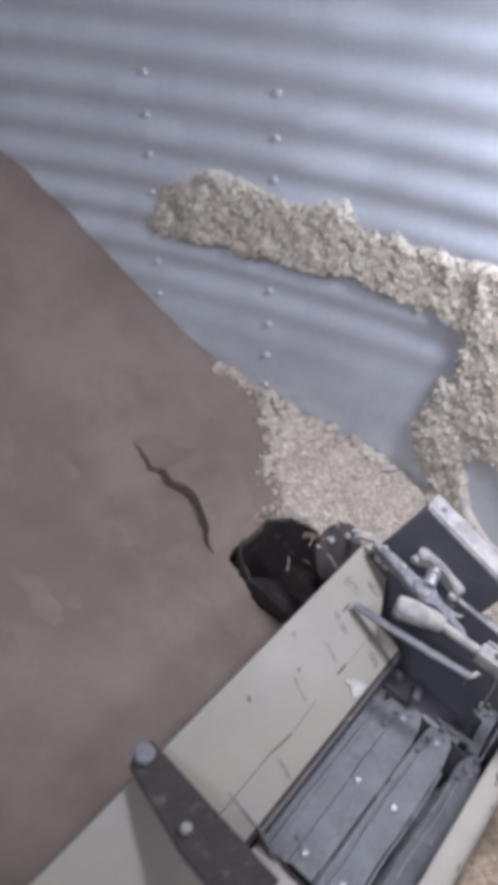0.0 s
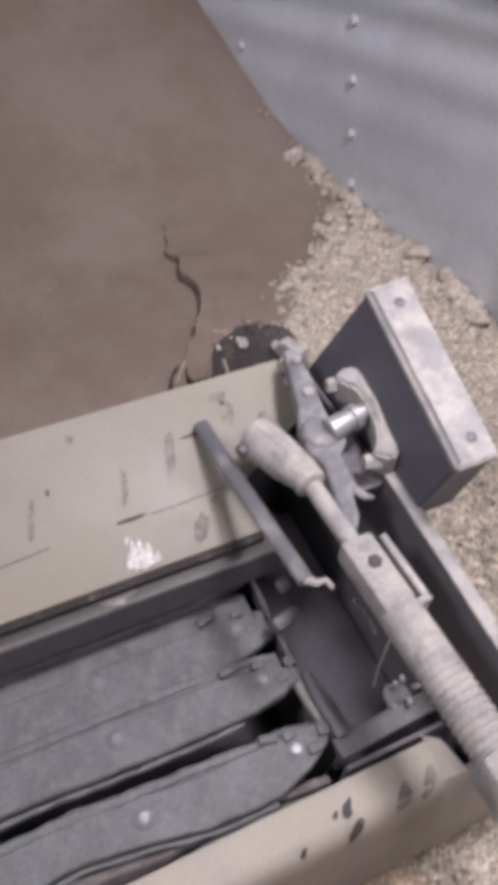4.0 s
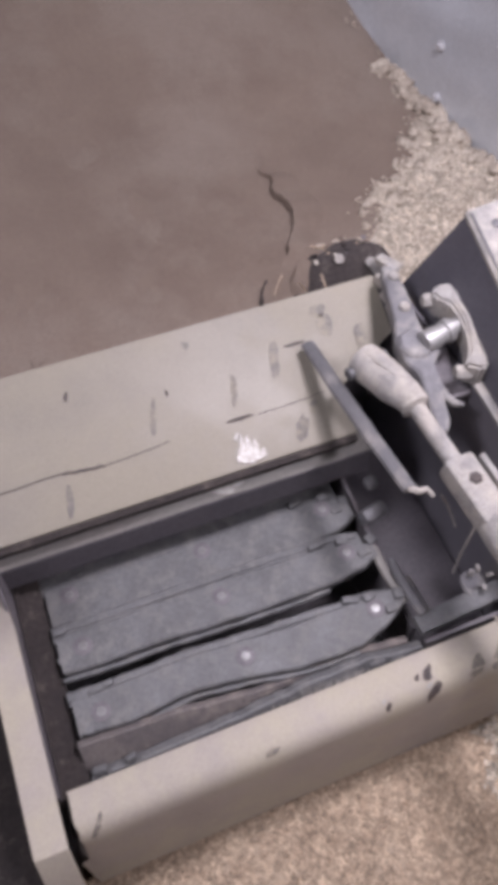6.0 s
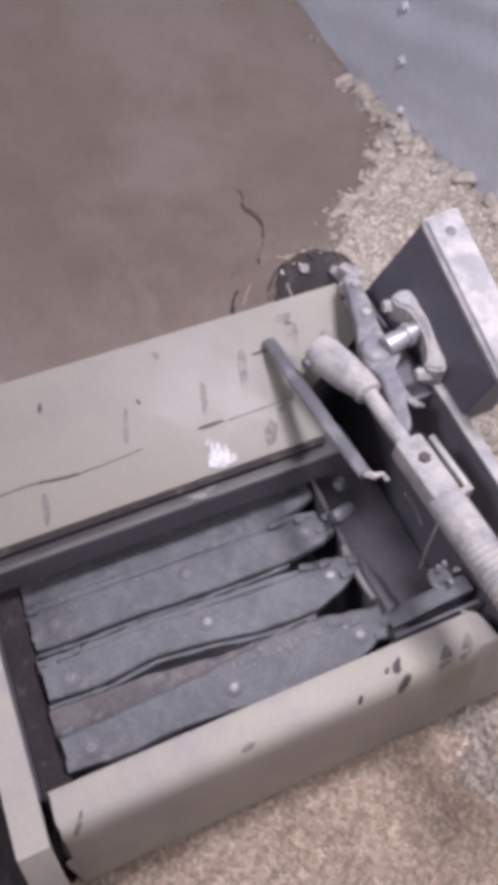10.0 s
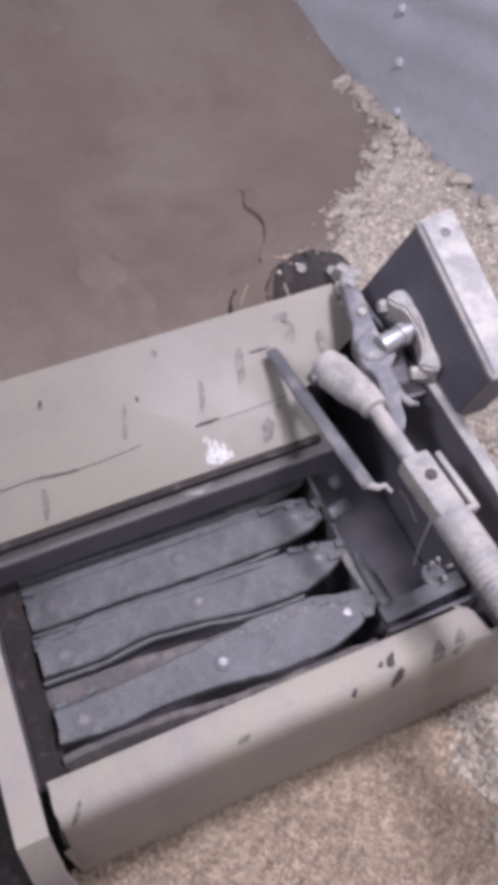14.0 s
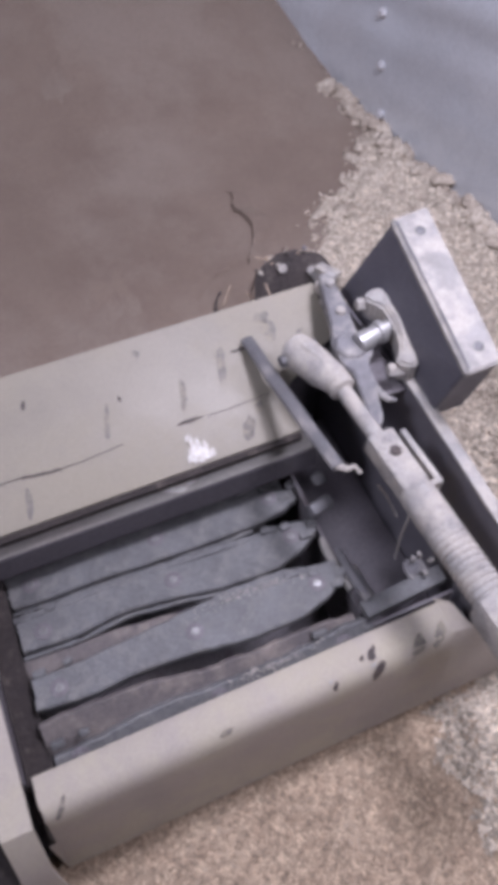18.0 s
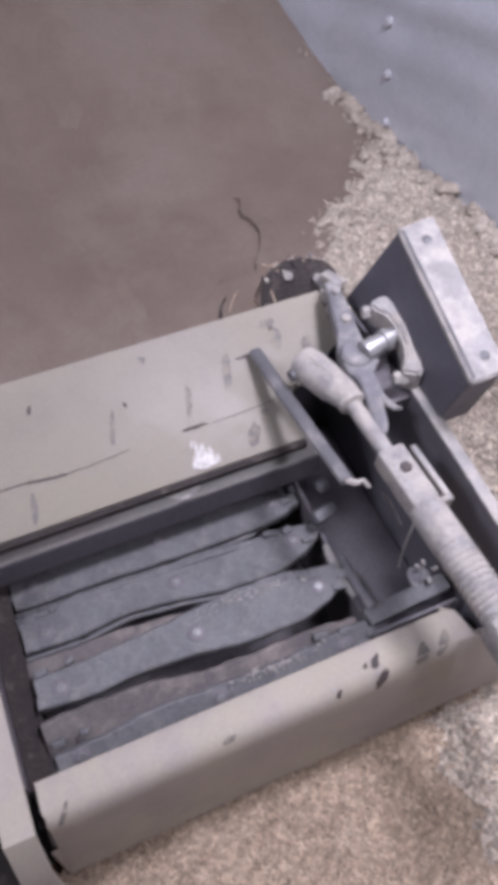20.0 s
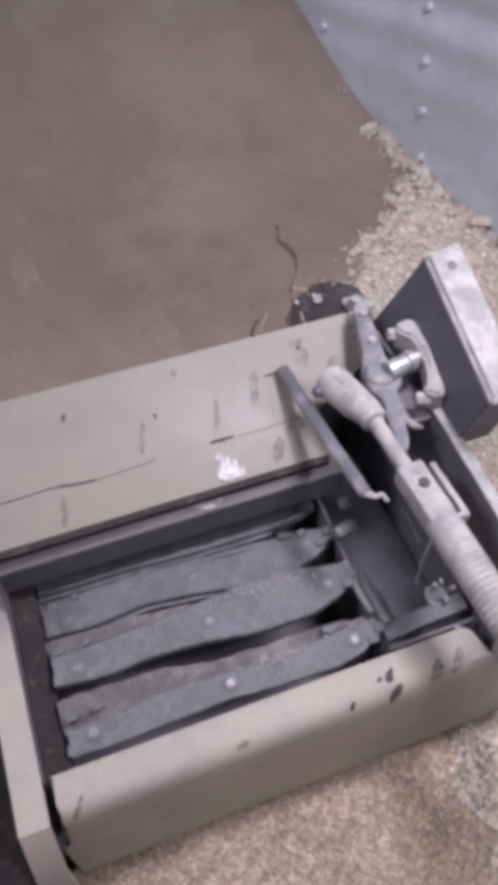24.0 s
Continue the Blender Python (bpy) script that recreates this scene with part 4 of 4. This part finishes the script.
def build_hole():
    """The sprocket and wires at the drawn-down hole behind the hood."""
    bm = bmesh.new()
    lathe(bm, (0.372, 0.392, 0.150), (0.400, 0.390, 0.152), [(0, 0.010), (0.002, 0.034), (0.008, 0.034), (0.009, 0.016), (0.028, 0.016)], 20)
    part("sprocket", bm, M_SHADE_DARK, machine, "dark sprocket in the grain hole")
    # an added dark liner that paints the pit's shade
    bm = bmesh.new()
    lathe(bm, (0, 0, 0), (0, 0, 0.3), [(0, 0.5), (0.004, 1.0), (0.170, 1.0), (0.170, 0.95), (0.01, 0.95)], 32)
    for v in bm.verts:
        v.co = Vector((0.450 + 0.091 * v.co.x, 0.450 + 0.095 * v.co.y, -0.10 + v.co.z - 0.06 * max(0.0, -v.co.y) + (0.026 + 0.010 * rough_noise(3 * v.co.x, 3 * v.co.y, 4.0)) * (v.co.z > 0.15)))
    part("pit_shade", bm, M_SHADE_DARK, machine, "added dark liner for the shade in the grain pit")
    # round chain guard at the hood's corner, with its nuts
    centre, tip = Vector((0.418, 0.366, 0.228)), Vector((0.404, 0.330, 0.262))
    bm = bmesh.new()
    lathe(bm, centre, tip, [(0, 0.044), (0.002, 0.046), (0.006, 0.046), (0.0085, 0.042), (0.010, 0.020)], 28)
    for v in bm.verts:
        v.co += (v.co - centre) * 0.16 * rough_noise(v.co.x * 30, v.co.y * 30 + v.co.z * 45, 1.0)
    guard = part("chain_guard", bm, M_SHADE_DARK, machine, "dark round chain guard")
    out = (tip - centre).normalized()
    side = out.cross(Vector((0, 0, 1))).normalized()
    up = side.cross(out)
    for a in (62, 128):
        p = centre + 0.030 * (math.cos(radians(a)) * side + math.sin(radians(a)) * up) + out * 0.006
        bm = bmesh.new()
        hexagon(bm, p, p + out * 0.008, 0.0058)
        part("nut", bm, M_CAST, guard)
    rng = random.Random(8)
    for k in range(46):
        a = radians(rng.uniform(15, 175))
        p = centre + rng.uniform(0.030, 0.050) * (math.cos(a) * side + math.sin(a) * up) + out * rng.uniform(0.002, 0.010)
        bm = bmesh.new()
        bmesh.ops.create_icosphere(bm, subdivisions=1, radius=rng.uniform(0.0010, 0.0030), matrix=Matrix.Translation(p) @ Matrix.Diagonal((1, rng.uniform(0.6, 1.4), rng.uniform(0.5, 1), 1)))
        part("crumb", bm, (M_HUSK, M_SHADE_DARK, M_DARK, M_CRUST, M_SHADE_DARK)[k % 5], guard)
    bm = bmesh.new()
    add_box(bm, (0.008, 0.030, 0.004), pose(0.452, 0.352, 0.262, -10, 10, 20), 0.001)
    part("bracket", bm, M_CAST, machine)
    rng = random.Random(3)
    for k in range(9):
        x, y, z = 0.405 + rng.uniform(-0.05, 0.04), 0.375 + rng.uniform(-0.02, 0.05), 0.235 + rng.uniform(-0.05, 0.02)
        a = rng.uniform(0, math.pi)
        d = Vector((math.cos(a), math.sin(a), rng.uniform(-0.3, 0.8))) * rng.uniform(0.006, 0.013)
        p = Vector((x, y, z))
        bm = bmesh.new()
        sweep(bm, [p - d, p + Vector((0, 0, 0.003)), p + d], 0.0008, 5)
        part("straw", bm, M_HUSK, machine)


build_hole()


def build_cover():
    """The drive cover: a box turned a little from the machine, light on top, with screws."""
    box = new("cover")
    box.parent = machine
    low = [(0.4455, 0.137, 0.262), (0.486, 0.137, 0.262), (0.508, 0.312, 0.262), (0.4455, 0.318, 0.262)]
    rim = [(0.451, 0.115, 0.350), (0.488, 0.115, 0.350), (0.507, 0.285, 0.380), (0.466, 0.281, 0.380)]
    centre = sum((Vector(p) for p in rim), Vector()) / 4
    long = (Vector(rim[3]) - Vector(rim[0])).normalized()
    up = (Vector(rim[1]) - Vector(rim[0])).cross(long).normalized()

    def block(bm, base, top, bevel):
        a, b = [bm.verts.new(p) for p in base], [bm.verts.new(p) for p in top]
        bm.faces.new(a[::-1])
        bm.faces.new(b)
        for i in range(4):
            bm.faces.new((a[i], a[(i + 1) % 4], b[(i + 1) % 4], b[i]))
        bmesh.ops.recalc_face_normals(bm, faces=bm.faces)
        bmesh.ops.bevel(bm, geom=list(bm.edges), offset=bevel, segments=2, affect="EDGES")

    bm = bmesh.new()
    block(bm, [Vector(p) for p in low], [centre + (Vector(p) - centre) * 0.975 - up * 0.003 for p in rim], 0.0015)
    part("cover_body", bm, M_BOXSIDE, box, "sheet steel cover side, darker than the lid")
    bm = bmesh.new()
    block(bm, [Vector(p) - up * 0.008 for p in rim], [Vector(p) for p in rim], 0.0016)
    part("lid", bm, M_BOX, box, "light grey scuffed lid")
    bm = bmesh.new()
    side = (Vector(rim[1]) - Vector(rim[0])).normalized()
    sweep(bm, [Vector(rim[0]) + side * 0.004 + long * 0.004, Vector(rim[3]) + side * 0.004 - long * 0.004], 0.0014, 8)
    part("lid_fold", bm, M_BAR, box)
    for u in (0.12, 0.88):
        p = Vector(rim[0]).lerp(Vector(rim[3]), u) + side * 0.022
        bm = bmesh.new()
        lathe(bm, p - up * 0.001, p + up * 0.004, [(0, 0.0045), (0.002, 0.0045), (0.003, 0.002)], 12)
        part("screw", bm, M_BAR, box)


build_cover()


def build_push_rod():
    """The sliding rod of the ratchet: head, collar, neck, clamp block, ribbed tube, end block."""
    p, q = Vector((0.373, 0.250, 0.287)), Vector((0.392, -0.100, 0.283))
    way = (q - p).normalized()
    at = lambda d: p + way * (d + 0.011)  # noqa: E731
    rod_ob = new("push_rod")
    rod_ob.parent = machine
    tagged(rod_ob, "dust-caked sliding push rod")
    back, nose = Vector((0.3565, 0.241, 0.284)), Vector((0.3775, 0.176, 0.287))
    bm = bmesh.new()
    lathe(bm, back, nose, [(0, 0.0125), (0.003, 0.0165), (0.012, 0.0180), (0.030, 0.0178), (0.044, 0.0162), (0.058, 0.0150), (0.066, 0.0138), (0.072, 0.0105)], 14)
    for v in bm.verts:
        v.co += Vector((0.0011, 0.0009, 0.0010)) * rough_noise(v.co.x * 60, v.co.y * 60 + v.co.z * 40, 1.0)
    head = part("rod_head", bm, M_CAST, rod_ob, "thick dust-caked rod head")
    up = Vector((0, 0, 1))
    bm = bmesh.new()
    sweep(bm, [back.lerp(nose, 0.12) + up * 0.0165, back.lerp(nose, 0.36) + up * 0.0182, back.lerp(nose, 0.62) + up * 0.0160], [(0.004, 0.0015), (0.0055, 0.0025), (0.003, 0.001)], 8)
    part("ridge", bm, M_CAST, head)
    bm = bmesh.new()
    rod(bm, back.lerp(nose, 0.16) + Vector((-0.0215, -0.004, -0.002)), back.lerp(nose, 0.16) + Vector((0.020, 0.004, 0)), 0.006, 12)
    part("pin", bm, M_BAR, head)
    bm = bmesh.new()
    lathe(bm, at(0.058), at(0.08), [(0, 0.010), (0.002, 0.0135), (0.009, 0.0135), (0.011, 0.010)], 16)
    part("collar", bm, M_CAST, rod_ob)
    bm = bmesh.new()
    rod(bm, at(0.066), at(0.135), 0.0078, 14)
    part("neck", bm, M_CAST, rod_ob)
    m, _ = axis(at(0.158), at(0.2))
    bm = bmesh.new()
    add_box(bm, (0.027, 0.024, 0.062), m, 0.004)
    block = part("clamp_block", bm, M_CAST, rod_ob, "pale clamp block with a bolt hole")
    bm = bmesh.new()
    hexagon(bm, at(0.152) + Vector((0.001, 0, 0.010)), at(0.152) + Vector((0.001, 0, 0.0145)), 0.0055)
    part("bolt", bm, M_MARK, block)
    bm = bmesh.new()
    add_box(bm, (0.006, 0.022, 0.060), m @ Matrix.Translation((0.022, -0.004, 0.004)), 0.0015)
    strap = part("strap", bm, M_BOX, rod_ob)
    bm = bmesh.new()
    add_box(bm, (0.014, 0.018, 0.006), m @ Matrix.Translation((0.018, -0.002, 0.032)), 0.0015)
    part("strap_foot", bm, M_CAST, strap)
    bm = bmesh.new()
    prof = [(0, 0.0145), (0.004, 0.0160)]
    d = 0.014
    while d < 0.110:
        cut = 0.0012 * smoothstep(0.02, 0.08, d)
        prof += [(d, 0.0164), (d + 0.0008, 0.0164 - cut), (d + 0.0020, 0.0164 - cut), (d + 0.003, 0.0164)]
        d += 0.0058
    prof += [(0.115, 0.0165)]
    lathe(bm, at(0.186), at(0.30), prof, 20)
    part("ribbed_tube", bm, M_CAST, rod_ob, "pale ribbed tube")
    m2, _ = axis(at(0.322) + Vector((0.008, 0, 0)), at(0.404) + Vector((0.008, 0, 0)))
    bm = bmesh.new()
    add_box(bm, (0.058, 0.040, 0.056), m2, 0.010)
    end = part("end_block", bm, M_CAST, rod_ob)
    bm = bmesh.new()
    add_box(bm, (0.006, 0.03, 0.06), m2 @ Matrix.Translation((0.036, -0.004, 0.002)), 0.0015)
    part("end_strap", bm, M_BOX, end)
    return rod_ob


push_rod = build_push_rod()


def build_pawl_rod():
    pawl = new("pawl_rod")
    pawl.parent = machine
    bm = bmesh.new()
    sweep(bm, [(0.3280, 0.286, 0.262), (0.3295, 0.226, 0.268), (0.3315, 0.162, 0.277), (0.334, 0.100, 0.286)], [(0.0070, 0.0035), (0.0075, 0.004), (0.0072, 0.004), (0.0066, 0.004)], 10)
    part("bar", bm, M_BAR, pawl, "flat grey pawl bar")
    bm = bmesh.new()
    sweep(bm, [(0.333, 0.102, 0.286), (0.341, 0.096, 0.285), (0.348, 0.097, 0.283), (0.352, 0.091, 0.279)], [0.0035, 0.003, 0.0025, 0.002], 6)
    part("hook", bm, M_CAST, pawl)
    return pawl


pawl_rod = build_pawl_rod()


# ---- what moves ----
SLIDE = [(0.0, 0.101), (0.45, 0.099), (0.9, 0.117), (1.3, 0.104), (1.75, 0.098), (2.0, 0.1), (2.45, 0.117), (2.9, 0.103), (3.3, 0.099), (3.5, 0.109), (4.0, 0.1165), (4.5, 0.095), (5.0, 0.109), (5.5, 0.117), (6.0, 0.099), (6.5, 0.103), (7.0, 0.118), (7.5, 0.104), (8.0, 0.099), (8.5, 0.117), (9.0, 0.109), (9.5, 0.096), (10.0, 0.118), (10.5, 0.110), (11.0, 0.097), (11.55, 0.118), (12.0, 0.107), (12.5, 0.096), (13.0, 0.113), (13.5, 0.115), (14.0, 0.097), (14.5, 0.109), (15.0, 0.117), (15.5, 0.099), (16.0, 0.104), (16.5, 0.117), (17.0, 0.106), (17.5, 0.100), (18.0, 0.117), (18.5, 0.110), (19.05, 0.097), (19.6, 0.117), (20.1, 0.105), (20.6, 0.098), (21.1, 0.117), (21.7, 0.103), (22.2, 0.098), (22.7, 0.117), (23.2, 0.104), (23.7, 0.098), (24.0, 0.109)]
TRAVEL = [(0.0, 0.0115), (1.0, 0.0185), (1.5, 0.0175), (2.5, 0.0275), (3.0, 0.0265), (3.5, 0.0325), (4.0, 0.04), (4.5, 0.0365), (5.0, 0.0481), (5.5, 0.0567), (6.0, 0.0546), (6.5, 0.0576), (7.0, 0.068), (7.5, 0.0668), (8.0, 0.0672), (8.5, 0.078), (9.0, 0.0767), (9.5, 0.0788), (10.0, 0.089), (10.5, 0.0904), (11.0, 0.0892), (11.5, 0.0991), (12.0, 0.0989), (12.5, 0.0998), (13.0, 0.1074), (13.5, 0.1111), (14.0, 0.1062), (14.5, 0.1123), (15.0, 0.1218), (15.5, 0.1174), (16.0, 0.1195), (16.5, 0.1283), (17.0, 0.1255), (17.5, 0.1232), (18.0, 0.133), (18.5, 0.1306), (19.0, 0.1302), (19.6, 0.1397), (20.5, 0.1369), (21.0, 0.1445), (22.0, 0.1445), (22.7, 0.1535), (23.4, 0.1525), (24.0, 0.1585)]


def slide_pose(x, y, lean):
    """On the grain, tilted with it."""
    e = 0.03
    rise_x = (grain_height(x + e, y) - grain_height(x - e, y)) / (2 * e)
    rise_y = (grain_height(x, y + e) - grain_height(x, y - e)) / (2 * e)
    z = (grain_height(x, y) + grain_height(x, y + e) + grain_height(x, y - e)) / 3
    return pose(x, y, z, math.degrees(math.atan(rise_y)), -math.degrees(math.atan(rise_x)), math.degrees(lean))


SLUMP = [(0.0, -0.054), (1.0, -0.050), (1.5, -0.043), (3.5, -0.010), (4.5, -0.003), (8.0, 0.0), (12.0, 0.004), (18.0, 0.012), (24.0, 0.020)]


def motions():
    for ob, share in ((scarp, 1.0), (lobe, 0.85)):
        rise = max(0.0, share - 0.9) * 7
        walk(ob, [(t, pose(min(x, 0.0) * share + 0.030 * smoothstep(3.0, 8.0, t) if ob == lobe else x * share, -rise * min(x, 0.0), -0.10 * rise * min(x, 0.0) - (0.014 * smoothstep(1.5, 9.0, t) if ob == scarp else 0.0))) for t, x in SLUMP])
    for ob, x, y, pace, lean in slides:
        walk(ob, [(t, slide_pose(x + lean * pace * t, max(0.56, y - pace * t), lean)) for t in range(0, 25, 2)])
    for k, slat in slats:
        walk(slat, [(t, loop_pose(s + SLAT_PITCH * k)) for t, s in TRAVEL])
    for ob in (push_rod, pawl_rod):
        share = 1.0 if ob == push_rod else 0.75
        walk(ob, [(t, pose(0.0, (y - 0.1065) * share, 0.0)) for t, y in SLIDE])


motions()
